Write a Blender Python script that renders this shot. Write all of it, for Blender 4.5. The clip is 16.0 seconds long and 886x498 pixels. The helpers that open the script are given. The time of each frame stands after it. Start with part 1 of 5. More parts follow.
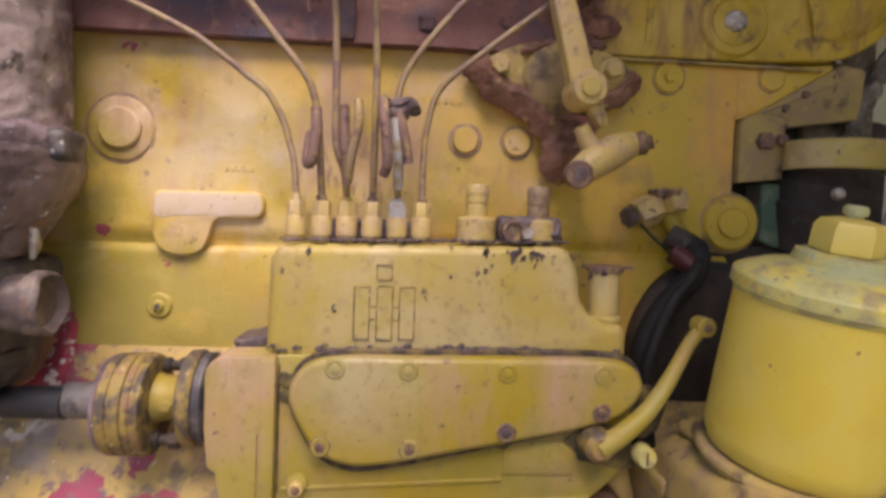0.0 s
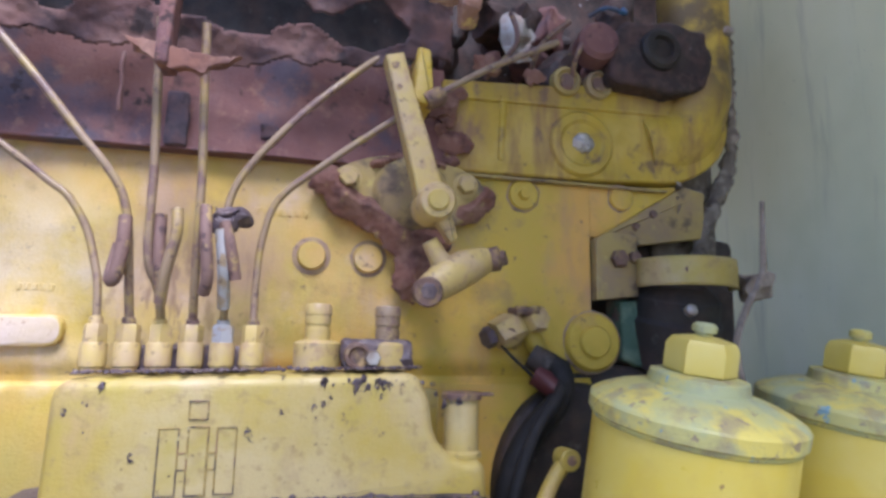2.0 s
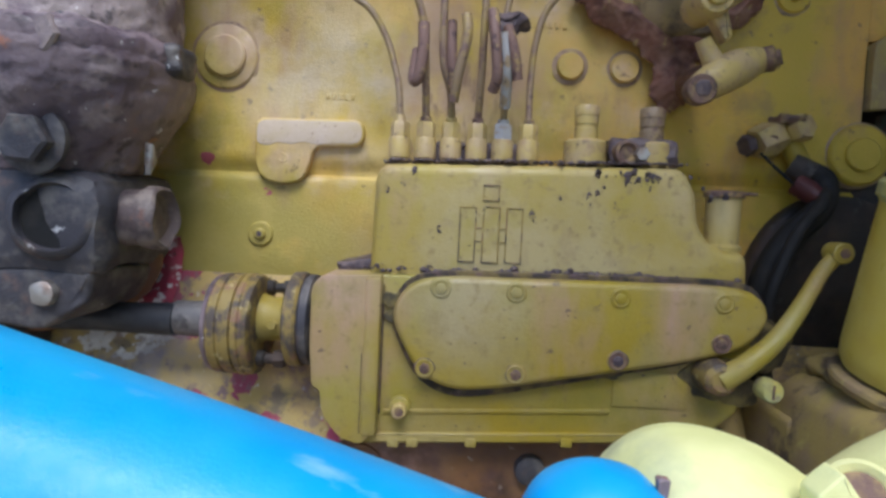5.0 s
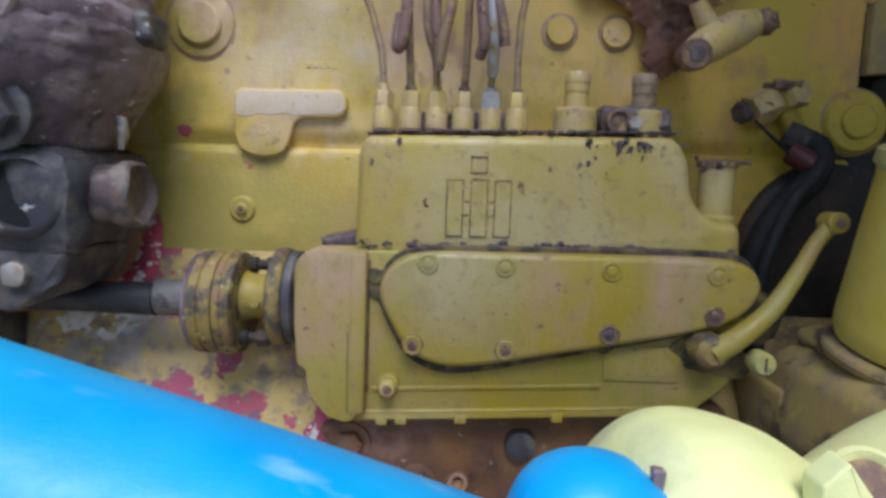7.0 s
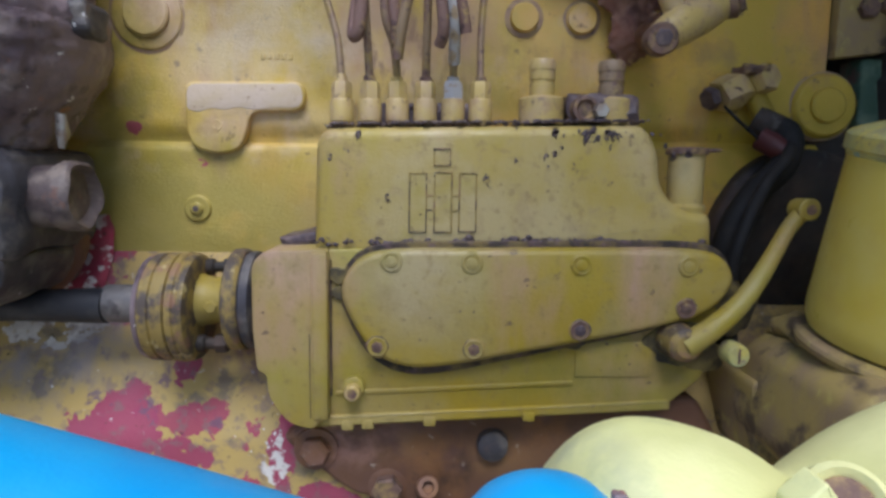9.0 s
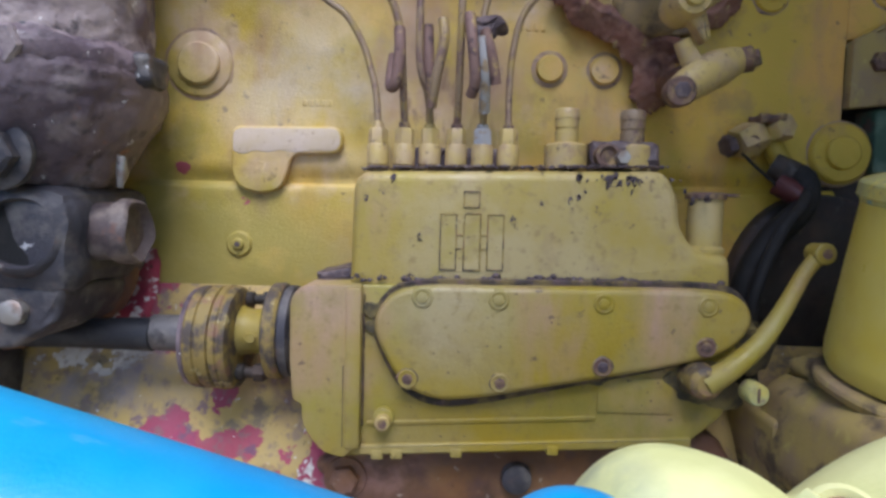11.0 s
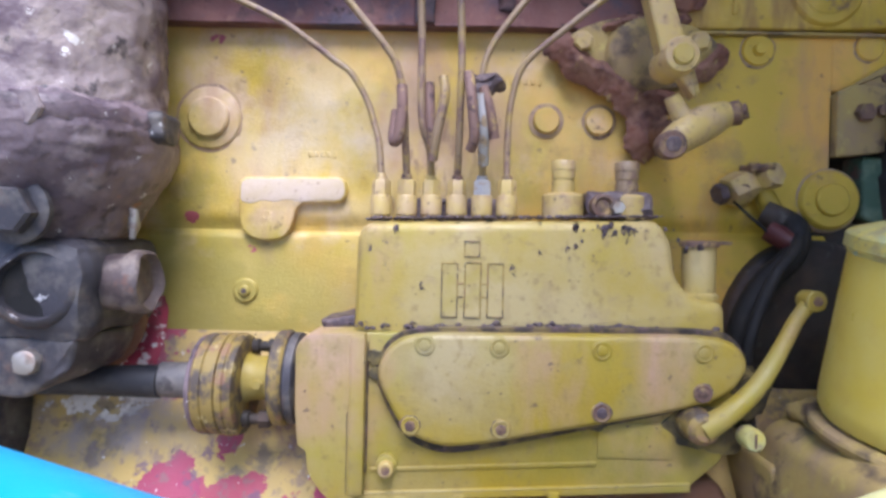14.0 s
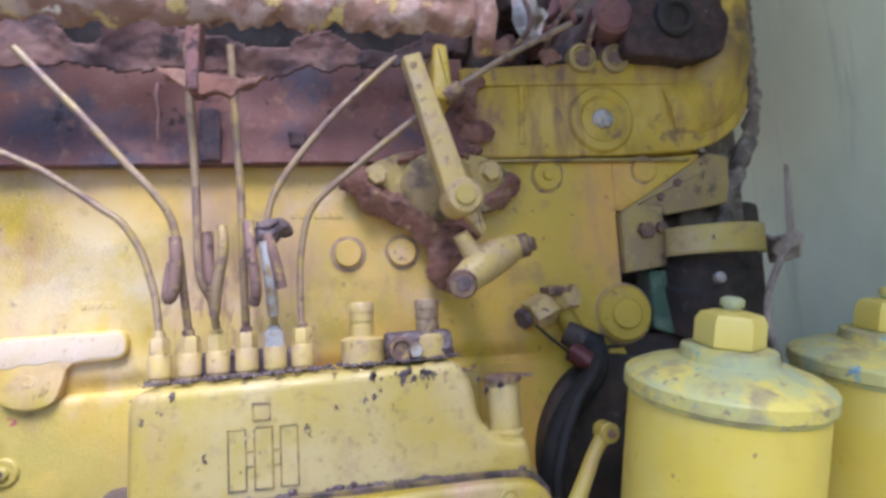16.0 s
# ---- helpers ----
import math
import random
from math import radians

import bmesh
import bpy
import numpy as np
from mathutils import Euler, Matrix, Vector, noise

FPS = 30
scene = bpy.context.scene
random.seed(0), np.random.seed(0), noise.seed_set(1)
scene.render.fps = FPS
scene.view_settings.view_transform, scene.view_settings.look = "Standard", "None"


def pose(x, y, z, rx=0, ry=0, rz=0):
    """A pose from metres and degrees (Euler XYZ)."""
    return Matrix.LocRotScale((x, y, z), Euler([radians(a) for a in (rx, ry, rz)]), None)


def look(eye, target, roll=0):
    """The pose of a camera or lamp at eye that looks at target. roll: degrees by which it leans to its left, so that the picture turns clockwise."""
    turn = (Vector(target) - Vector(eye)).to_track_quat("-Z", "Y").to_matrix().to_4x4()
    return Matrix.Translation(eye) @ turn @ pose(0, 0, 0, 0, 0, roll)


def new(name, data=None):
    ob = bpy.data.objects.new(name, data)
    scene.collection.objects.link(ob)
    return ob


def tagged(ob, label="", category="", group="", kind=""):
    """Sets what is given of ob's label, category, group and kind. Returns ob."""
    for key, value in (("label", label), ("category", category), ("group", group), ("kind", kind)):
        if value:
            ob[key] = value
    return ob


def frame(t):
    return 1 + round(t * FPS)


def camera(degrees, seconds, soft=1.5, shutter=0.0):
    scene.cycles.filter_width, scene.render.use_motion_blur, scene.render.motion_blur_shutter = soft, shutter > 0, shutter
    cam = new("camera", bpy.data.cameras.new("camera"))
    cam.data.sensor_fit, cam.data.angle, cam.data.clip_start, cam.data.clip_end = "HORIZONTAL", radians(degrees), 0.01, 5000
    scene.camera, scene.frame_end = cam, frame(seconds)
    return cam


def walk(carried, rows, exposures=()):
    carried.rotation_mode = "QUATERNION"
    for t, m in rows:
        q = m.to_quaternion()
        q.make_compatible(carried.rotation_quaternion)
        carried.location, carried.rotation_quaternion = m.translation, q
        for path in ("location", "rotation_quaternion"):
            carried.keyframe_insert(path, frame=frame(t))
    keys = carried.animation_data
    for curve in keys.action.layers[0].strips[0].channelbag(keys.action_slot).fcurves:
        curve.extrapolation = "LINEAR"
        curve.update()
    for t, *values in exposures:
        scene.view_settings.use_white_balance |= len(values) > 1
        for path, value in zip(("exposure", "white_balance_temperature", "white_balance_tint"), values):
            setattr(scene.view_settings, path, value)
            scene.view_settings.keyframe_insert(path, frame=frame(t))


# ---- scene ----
cam = camera(72.2, 16.0, 3.1, 0.5)
PATH = [
    (0, (0.051, -0.651, 1.099), (0.188, 1.342, 1.005), 2.2),
    (0.5, (0.081, -0.626, 1.102), (0.29, 1.361, 1.211), 1.3),
    (1, (0.116, -0.61, 1.121), (0.533, 1.321, 1.435), -1.3),
    (1.5, (0.108, -0.604, 1.107), (0.579, 1.317, 1.405), 0.5),
    (2, (0.104, -0.601, 1.103), (0.561, 1.322, 1.411), 1.2),
    (2.5, (0.089, -0.612, 1.096), (0.474, 1.325, 1.414), 2.3),
    (3, (0.077, -0.616, 1.086), (0.375, 1.344, 1.351), 2.6),
    (3.5, (0.027, -0.63, 1.039), (0.102, 1.366, 1.139), 5.3),
    (4, (0.012, -0.634, 1.031), (0.035, 1.366, 1.015), 5.1),
    (4.2, (0.01, -0.637, 1.031), (-0.015, 1.362, 0.962), 3.7),
    (6.3, (0.01, -0.631, 1.039), (-0.042, 1.361, 0.868), 2.2),
    (6.5, (0.008, -0.63, 1.035), (-0.051, 1.36, 0.846), 2.5),
    (7, (0.013, -0.621, 1.035), (-0.004, 1.367, 0.812), 2.1),
    (7.5, (0.034, -0.586, 1.038), (0.133, 1.387, 0.724), -0.1),
    (8, (0.034, -0.579, 1.031), (0.154, 1.388, 0.691), 0.3),
    (8.5, (0.028, -0.589, 1.029), (0.11, 1.385, 0.714), 1.2),
    (9, (0.025, -0.601, 1.037), (0.078, 1.382, 0.789), 0.9),
    (9.2, (0.024, -0.603, 1.036), (0.084, 1.384, 0.815), 1.5),
    (11.5, (0.016, -0.63, 1.045), (-0.004, 1.366, 0.918), 1.5),
    (12, (0.016, -0.629, 1.048), (0.012, 1.367, 0.932), 1.3),
    (12.5, (0.016, -0.632, 1.046), (-0.002, 1.365, 0.938), 1.6),
    (13, (0.013, -0.635, 1.046), (-0.009, 1.363, 0.946), 1.4),
    (13.5, (0.017, -0.64, 1.054), (-0.003, 1.359, 1.0), 0.9),
    (14, (0.016, -0.643, 1.057), (-0.004, 1.357, 1.028), 1.3),
    (14.5, (0.05, -0.636, 1.091), (0.172, 1.36, 1.155), -1.4),
    (15, (0.096, -0.63, 1.132), (0.423, 1.335, 1.311), -4.7),
    (15.5, (0.102, -0.629, 1.138), (0.517, 1.315, 1.36), -4.2),
    (16, (0.096, -0.626, 1.129), (0.464, 1.332, 1.309), -3.1),
]
EXPOSURES = [(0, 0.33, 7300, 29), (0.5, 0.58, 6100, 26), (1.0, 0.8, 5630, 24), (2, 0.76, 5530, 23), (3, 0.66, 5630, 23), (3.5, 0.8, 5500, 20), (4, 0.0, 5670, 16), (6.5, -0.07, 5570, 11), (8, -0.18, 5670, 14), (9, -0.15, 5670, 14), (11.5, 0.15, 5530, 17), (12.5, 0.62, 5480, 18), (13.5, 0.62, 5480, 20), (14.5, 0.8, 5680, 22), (16, 0.85, 5530, 20)]
walk(cam, [(t, look(e, g, r)) for t, e, g, r in PATH], EXPOSURES)
# ---- world, sun, exposure ----
world = bpy.data.worlds.new("sky")
scene.world = world
world.use_nodes = True
wn = world.node_tree
sky = wn.nodes.new("ShaderNodeTexSky")
sky.sky_type = "NISHITA"
sky.sun_disc = False
sky.sun_elevation = radians(57)
sky.sun_rotation = radians(178.5)
wn.links.new(sky.outputs["Color"], wn.nodes["Background"].inputs["Color"])
wn.nodes["Background"].inputs["Strength"].default_value = 0.15
sun_data = bpy.data.lights.new("sun", "SUN")
sun_data.energy = 4.0
sun_data.angle = radians(32)
sun_data.color = (1.0, 0.95, 0.86)
sun = new("sun", sun_data)
sun.matrix_world = look((0.08, -3.2, 6.0), (0.0, 0.0, 1.0))


# ---- materials ----
def node(nt, kind, **values):
    n = nt.nodes.new(kind)
    for key, value in values.items():
        n.inputs[key].default_value = value
    return n


def rgba(c):
    return (c[0], c[1], c[2], 1.0)


def noise_fac(nt, scale, detail, lo, hi, rough=0.6, shift=0.0, stretch=(1, 1, 1)):
    """A noise in metres, cut to 0..1 between lo and hi."""
    geo = nt.nodes.new("ShaderNodeNewGeometry")
    mp = nt.nodes.new("ShaderNodeMapping")
    mp.inputs["Location"].default_value = (shift, shift * 0.7, shift * 1.3)
    mp.inputs["Scale"].default_value = stretch
    nt.links.new(geo.outputs["Position"], mp.inputs["Vector"])
    n = node(nt, "ShaderNodeTexNoise", Scale=scale, Detail=detail, Roughness=rough)
    nt.links.new(mp.outputs["Vector"], n.inputs["Vector"])
    r = nt.nodes.new("ShaderNodeMapRange")
    r.inputs["From Min"].default_value = lo
    r.inputs["From Max"].default_value = hi
    nt.links.new(n.outputs["Fac"], r.inputs["Value"])
    return r.outputs["Result"]


def mixed(nt, fac, a, b):
    m = nt.nodes.new("ShaderNodeMix")
    m.data_type = "RGBA"
    nt.links.new(fac, m.inputs[0])
    for i, c in ((6, a), (7, b)):
        if isinstance(c, tuple):
            m.inputs[i].default_value = rgba(c)
        else:
            nt.links.new(c, m.inputs[i])
    return m.outputs[2]


def scaled(nt, fac, k):
    m = nt.nodes.new("ShaderNodeMath")
    m.operation = "MULTIPLY"
    m.inputs[1].default_value = k
    nt.links.new(fac, m.inputs[0])
    return m.outputs[0]


def spread(nt, fac, x0, x1):
    """a layer that lies thick at x0 and thins out towards x1"""
    sep = nt.nodes.new("ShaderNodeSeparateXYZ")
    nt.links.new(nt.nodes.new("ShaderNodeTexCoord").outputs["Object"], sep.inputs[0])
    mr = nt.nodes.new("ShaderNodeMapRange")
    mr.inputs["From Min"].default_value, mr.inputs["From Max"].default_value = x1, x0
    nt.links.new(sep.outputs["X"], mr.inputs["Value"])
    mul = nt.nodes.new("ShaderNodeMath")
    mul.operation = "MULTIPLY"
    nt.links.new(fac, mul.inputs[0])
    nt.links.new(mr.outputs["Result"], mul.inputs[1])
    return mul.outputs[0]


def pooled(nt, fac, x, z, rx, rz):
    """a layer that gathers round one place of the wall"""
    mp = nt.nodes.new("ShaderNodeMapping")
    mp.inputs["Location"].default_value = (-x / rx, 0, -z / rz)
    mp.inputs["Scale"].default_value = (1 / rx, 0, 1 / rz)
    nt.links.new(nt.nodes.new("ShaderNodeNewGeometry").outputs["Position"], mp.inputs["Vector"])
    ln = nt.nodes.new("ShaderNodeVectorMath")
    ln.operation = "LENGTH"
    nt.links.new(mp.outputs["Vector"], ln.inputs[0])
    mr = nt.nodes.new("ShaderNodeMapRange")
    mr.inputs["From Min"].default_value, mr.inputs["From Max"].default_value = 1.0, 0.4
    nt.links.new(ln.outputs["Value"], mr.inputs["Value"])
    mul = nt.nodes.new("ShaderNodeMath")
    mul.operation = "MULTIPLY"
    nt.links.new(fac, mul.inputs[0])
    nt.links.new(mr.outputs["Result"], mul.inputs[1])
    return mul.outputs[0]


def patch(nt, raw, x, z, rx, rz, lo, hi):
    """a hard-edged ragged patch of bare ground coat round one place"""
    one = nt.nodes.new("ShaderNodeValue")
    one.outputs[0].default_value = 0.42
    add = nt.nodes.new("ShaderNodeMath")
    add.operation = "ADD"
    nt.links.new(raw, add.inputs[0])
    nt.links.new(pooled(nt, one.outputs[0], x, z, rx, rz), add.inputs[1])
    mr = nt.nodes.new("ShaderNodeMapRange")
    mr.inputs["From Min"].default_value, mr.inputs["From Max"].default_value = lo, hi
    nt.links.new(add.outputs[0], mr.inputs["Value"])
    return mr.outputs["Result"]


def surface(name, base, layers=(), rough=0.5, metal=0.0, bump=0.3, grain=500, lumps=60, lump_share=0.5, rough_layer=0.25, spec=0.5):
    """base colour, then layers of (colour, scale, detail, lo, hi, amount) laid over it by noise."""
    m = bpy.data.materials.new(name)
    m.use_nodes = True
    nt = m.node_tree
    b = nt.nodes["Principled BSDF"]
    col = base
    first = None
    for i, lay in enumerate(layers):
        c, scale, detail, lo, hi, amount = lay[:6]
        stretch = lay[6] if len(lay) > 6 else (1, 1, 1)
        f = scaled(nt, noise_fac(nt, scale, detail, lo, hi, shift=3.1 * i + len(name) * 0.37, stretch=stretch), amount)
        if len(lay) > 7:
            if len(lay[7]) == 5:
                f = scaled(nt, patch(nt, noise_fac(nt, scale, detail, 0.0, 1.0, shift=3.1 * i), *lay[7][:4], lo, hi), amount)
            else:
                f = spread(nt, f, *lay[7]) if len(lay[7]) == 2 else pooled(nt, f, *lay[7])
        col = mixed(nt, f, col, c)
        first = first or f
    if isinstance(col, tuple):
        b.inputs["Base Color"].default_value = rgba(col)
    else:
        nt.links.new(col, b.inputs["Base Color"])
    b.inputs["Metallic"].default_value = metal
    b.inputs["Specular IOR Level"].default_value = spec
    rr = nt.nodes.new("ShaderNodeMapRange")
    rr.inputs["To Min"].default_value = max(0.05, rough - rough_layer * 0.5)
    rr.inputs["To Max"].default_value = min(1.0, rough + rough_layer)
    nt.links.new(noise_fac(nt, 35, 5, 0.3, 0.7, shift=9.0), rr.inputs["Value"])
    nt.links.new(rr.outputs["Result"], b.inputs["Roughness"])
    fine, coarse = noise_fac(nt, grain, 3, 0.0, 1.0, shift=5.0), noise_fac(nt, lumps, 4, 0.0, 1.0, shift=6.0)
    mx = nt.nodes.new("ShaderNodeMix")
    mx.inputs[0].default_value = lump_share
    nt.links.new(fine, mx.inputs[2])
    nt.links.new(coarse, mx.inputs[3])
    bp = node(nt, "ShaderNodeBump", Strength=bump, Distance=0.002)
    nt.links.new(mx.outputs[0], bp.inputs["Height"])
    nt.links.new(bp.outputs["Normal"], b.inputs["Normal"])
    return m


GRIME = (0.17, 0.11, 0.085)
M = {}
ALL = (1, 1, 1)
M["block"] = surface("block_paint", (0.54, 0.385, 0.045), [((0.64, 0.50, 0.25), 6, 5, 0.40, 0.58, 0.65, ALL, (0.05, 0.30)), ((0.40, 0.31, 0.02), 9, 4, 0.50, 0.66, 0.85), ((0.66, 0.36, 0.09), 5, 6, 0.50, 0.64, 0.75), ((0.62, 0.47, 0.38), 16, 6, 0.53, 0.68, 0.7, ALL, (0.10, 0.32)),
    ((0.40, 0.25, 0.17), 20, 6, 0.54, 0.68, 0.6, (1, 1, 0.35)), ((0.33, 0.23, 0.08), 26, 8, 0.54, 0.70, 0.7), ((0.12, 0.075, 0.06), 70, 7, 0.64, 0.70, 0.75), (GRIME, 240, 3, 0.70, 0.74, 0.8), ((0.42, 0.05, 0.12), 24, 5, 0.715, 0.725, 0.9),
    ((0.36, 0.24, 0.19), 22, 7, 0.38, 0.60, 0.75, (1, 1, 0.5), (0.01, 1.19, 0.10, 0.12)), ((0.70, 0.37, 0.10), 14, 5, 0.38, 0.62, 0.7, ALL, (0.135, 1.215, 0.05, 0.06)), ((0.66, 0.40, 0.14), 12, 5, 0.36, 0.62, 0.7, ALL, (-0.09, 1.275, 0.22, 0.06)), ((0.62, 0.54, 0.44), 14, 6, 0.42, 0.60, 0.55, ALL, (-0.13, 1.16, 0.12, 0.09)), ((0.33, 0.275, 0.065), 10, 5, 0.22, 0.48, 0.90, ALL, (-0.22, 0.985, 0.26, 0.095)), ((0.29, 0.25, 0.055), 24, 7, 0.38, 0.60, 0.75, ALL, (-0.262, 1.06, 0.055, 0.22)), ((0.25, 0.16, 0.10), 60, 7, 0.52, 0.60, 0.8, (1, 1, 0.4), (0.0, 1.13, 0.09, 0.10)), ((0.30, 0.25, 0.04), 18, 6, 0.36, 0.56, 0.7, ALL, (0.10, 1.12, 0.10, 0.045)), ((0.60, 0.38, 0.04), 16, 5, 0.30, 0.55, 0.75, ALL, (-0.135, 1.072, 0.028, 0.025)), ((0.36, 0.06, 0.12), 95, 7, 0.90, 0.92, 0.9, ALL, (-0.259, 1.076, 0.016, 0.013, 1)), ((0.36, 0.06, 0.12), 95, 7, 0.90, 0.92, 0.9, ALL, (-0.193, 1.044, 0.010, 0.008, 1)), ((0.36, 0.06, 0.12), 95, 7, 0.90, 0.92, 0.9, ALL, (-0.234, 1.265, 0.017, 0.010, 1))],
    rough=0.42, bump=0.6, grain=420, lumps=45)
M["headpaint"] = surface("head_paint", (0.46, 0.32, 0.025), [((0.52, 0.37, 0.08), 10, 5, 0.45, 0.62, 0.8), ((0.36, 0.26, 0.02), 12, 4, 0.50, 0.66, 0.8), ((0.22, 0.11, 0.05), 34, 6, 0.52, 0.66, 0.75, (1, 1, 0.22)),
    ((0.15, 0.09, 0.06), 40, 7, 0.58, 0.68, 0.8), (GRIME, 200, 3, 0.68, 0.73, 0.8), ((0.10, 0.07, 0.04), 30, 6, 0.30, 0.52, 0.9, ALL, (0.55, 1.46, 0.13, 0.11)), ((0.20, 0.10, 0.06), 40, 6, 0.36, 0.56, 0.85, (1, 1, 0.4), (0.25, 1.33, 0.05, 0.07)), ((0.27, 0.16, 0.07), 26, 6, 0.36, 0.58, 0.8, (1, 1, 0.3), (0.42, 1.395, 0.2, 0.04))], rough=0.5, bump=0.45, grain=420, lumps=45)
M["pump"] = surface("pump_paint", (0.40, 0.305, 0.065), [((0.46, 0.375, 0.19), 8, 5, 0.42, 0.60, 0.85), ((0.42, 0.29, 0.17), 14, 4, 0.54, 0.66, 0.6, (1, 1, 0.4)), ((0.37, 0.30, 0.04), 13, 4, 0.54, 0.68, 0.7),
    ((0.33, 0.25, 0.13), 34, 8, 0.54, 0.70, 0.65), ((0.12, 0.08, 0.06), 80, 7, 0.66, 0.71, 0.8), ((0.25, 0.18, 0.08), 110, 7, 0.56, 0.68, 0.5), ((0.08, 0.05, 0.045), 200, 3, 0.70, 0.73, 0.9)], rough=0.40, bump=0.42, grain=420, lumps=60)
M["lower"] = surface("pump_body_paint", (0.33, 0.245, 0.024), [((0.345, 0.28, 0.105), 8, 5, 0.42, 0.60, 0.85), ((0.38, 0.25, 0.15), 13, 4, 0.54, 0.65, 0.7, (1, 1, 0.35)), ((0.30, 0.27, 0.03), 9, 4, 0.52, 0.66, 0.75),
    ((0.42, 0.27, 0.20), 20, 5, 0.30, 0.55, 0.85, (1, 1, 0.3), (0.203, 0.955, 0.030, 0.06)), ((0.46, 0.30, 0.22), 22, 5, 0.34, 0.56, 0.85, ALL, (-0.100, 0.955, 0.045, 0.04)), ((0.40, 0.33, 0.19), 16, 5, 0.34, 0.58, 0.8, ALL, (0.02, 0.945, 0.06, 0.05)), ((0.20, 0.185, 0.03), 18, 6, 0.36, 0.58, 0.75, ALL, (0.19, 0.865, 0.14, 0.05)), ((0.28, 0.22, 0.09), 30, 8, 0.52, 0.70, 0.65), ((0.11, 0.075, 0.06), 80, 7, 0.65, 0.71, 0.8), ((0.21, 0.155, 0.055), 110, 7, 0.56, 0.68, 0.5), ((0.08, 0.05, 0.045), 200, 3, 0.70, 0.73, 0.9)], rough=0.42, bump=0.42, grain=420, lumps=60)
M["fitting"] = surface("fitting_paint", (0.46, 0.35, 0.12), [((0.42, 0.31, 0.19), 45, 6, 0.44, 0.62, 0.75), ((0.33, 0.22, 0.13), 70, 6, 0.55, 0.68, 0.8), ((0.13, 0.09, 0.07), 130, 5, 0.6, 0.68, 0.8)],
    rough=0.45, bump=0.3)
M["dustpad"] = surface("dusty_pad", (0.58, 0.48, 0.40), [((0.52, 0.42, 0.27), 22, 6, 0.45, 0.62, 0.8), ((0.33, 0.22, 0.16), 160, 4, 0.62, 0.68, 0.7)], rough=0.45, bump=0.4)
M["pipe"] = surface("pipe_paint", (0.32, 0.235, 0.080), [((0.25, 0.18, 0.12), 30, 6, 0.36, 0.48, 0.9), ((0.17, 0.105, 0.095), 55, 6, 0.50, 0.60, 0.9), ((0.09, 0.05, 0.055), 120, 5, 0.60, 0.68, 0.8)], rough=0.45, bump=0.3)
M["pipe_rust"] = surface("pipe_rust", (0.18, 0.11, 0.095), [((0.36, 0.26, 0.11), 60, 5, 0.54, 0.62, 0.9), ((0.06, 0.035, 0.04), 90, 5, 0.52, 0.62, 0.9)], rough=0.7, bump=0.6)
M["pipe_grey"] = surface("pipe_grey", (0.36, 0.36, 0.38), [((0.30, 0.22, 0.12), 80, 4, 0.5, 0.62, 0.9), ((0.05, 0.04, 0.05), 110, 4, 0.6, 0.66, 0.9)], rough=0.5, bump=0.4)
M["filter"] = surface("filter_paint", (0.56, 0.44, 0.06), [((0.58, 0.50, 0.15), 12, 4, 0.4, 0.65, 0.8), ((0.46, 0.33, 0.07), 25, 5, 0.55, 0.75, 0.5),
    ((0.22, 0.13, 0.06), 70, 4, 0.72, 0.75, 0.9)], rough=0.36, bump=0.12, grain=600, lumps=40)
M["filter_cap"] = surface("filter_cap_paint", (0.44, 0.42, 0.15), [((0.56, 0.47, 0.10), 28, 5, 0.50, 0.58, 0.9), ((0.28, 0.24, 0.13), 40, 8, 0.50, 0.64, 0.85),
    ((0.10, 0.28, 0.42), 40, 5, 0.655, 0.68, 0.8), ((0.20, 0.15, 0.13), 90, 5, 0.60, 0.66, 0.8), ((0.30, 0.36, 0.24), 30, 6, 0.50, 0.62, 0.6)], rough=0.5, bump=0.4)
M["rust"] = surface("rusted_iron", (0.185, 0.088, 0.078), [((0.13, 0.060, 0.062), 14, 7, 0.44, 0.60, 0.8), ((0.075, 0.070, 0.10), 11, 5, 0.54, 0.64, 0.8), ((0.06, 0.055, 0.085), 18, 5, 0.40, 0.60, 0.85, (1, 1, 1), (-0.085, 1.295, 0.06, 0.03)), ((0.05, 0.05, 0.08), 14, 5, 0.36, 0.56, 0.85, (1, 1, 1), (-0.165, 1.315, 0.05, 0.04)), ((0.04, 0.025, 0.03), 16, 5, 0.62, 0.70, 0.8),
    ((0.30, 0.17, 0.12), 60, 6, 0.56, 0.72, 0.6), ((0.025, 0.015, 0.016), 45, 7, 0.60, 0.66, 0.85)], rough=0.8, bump=0.7, grain=350, lumps=70)
M["shieldrust"] = surface("thin_rust_sheet", (0.105, 0.052, 0.048), [((0.16, 0.09, 0.075), 22, 6, 0.46, 0.62, 0.7), ((0.045, 0.028, 0.034), 18, 6, 0.48, 0.60, 0.85), ((0.02, 0.014, 0.016), 40, 6, 0.58, 0.66, 0.85)], rough=0.85, bump=0.7, lumps=90)
M["purplerust"] = surface("purple_black_rust", (0.060, 0.042, 0.056), [((0.11, 0.06, 0.06), 60, 6, 0.48, 0.62, 0.8), ((0.025, 0.02, 0.026), 70, 6, 0.52, 0.62, 0.8)], rough=0.8, bump=0.8)
M["hood"] = surface("hood_flaking", (0.22, 0.12, 0.09), [((0.48, 0.36, 0.12), 60, 7, 0.56, 0.60, 0.85), ((0.36, 0.26, 0.23), 80, 7, 0.50, 0.60, 0.8), ((0.08, 0.04, 0.035), 48, 6, 0.57, 0.63, 0.9),
    ((0.7, 0.66, 0.60), 60, 5, 0.66, 0.69, 0.8)], rough=0.75, bump=0.9, grain=300, lumps=80)
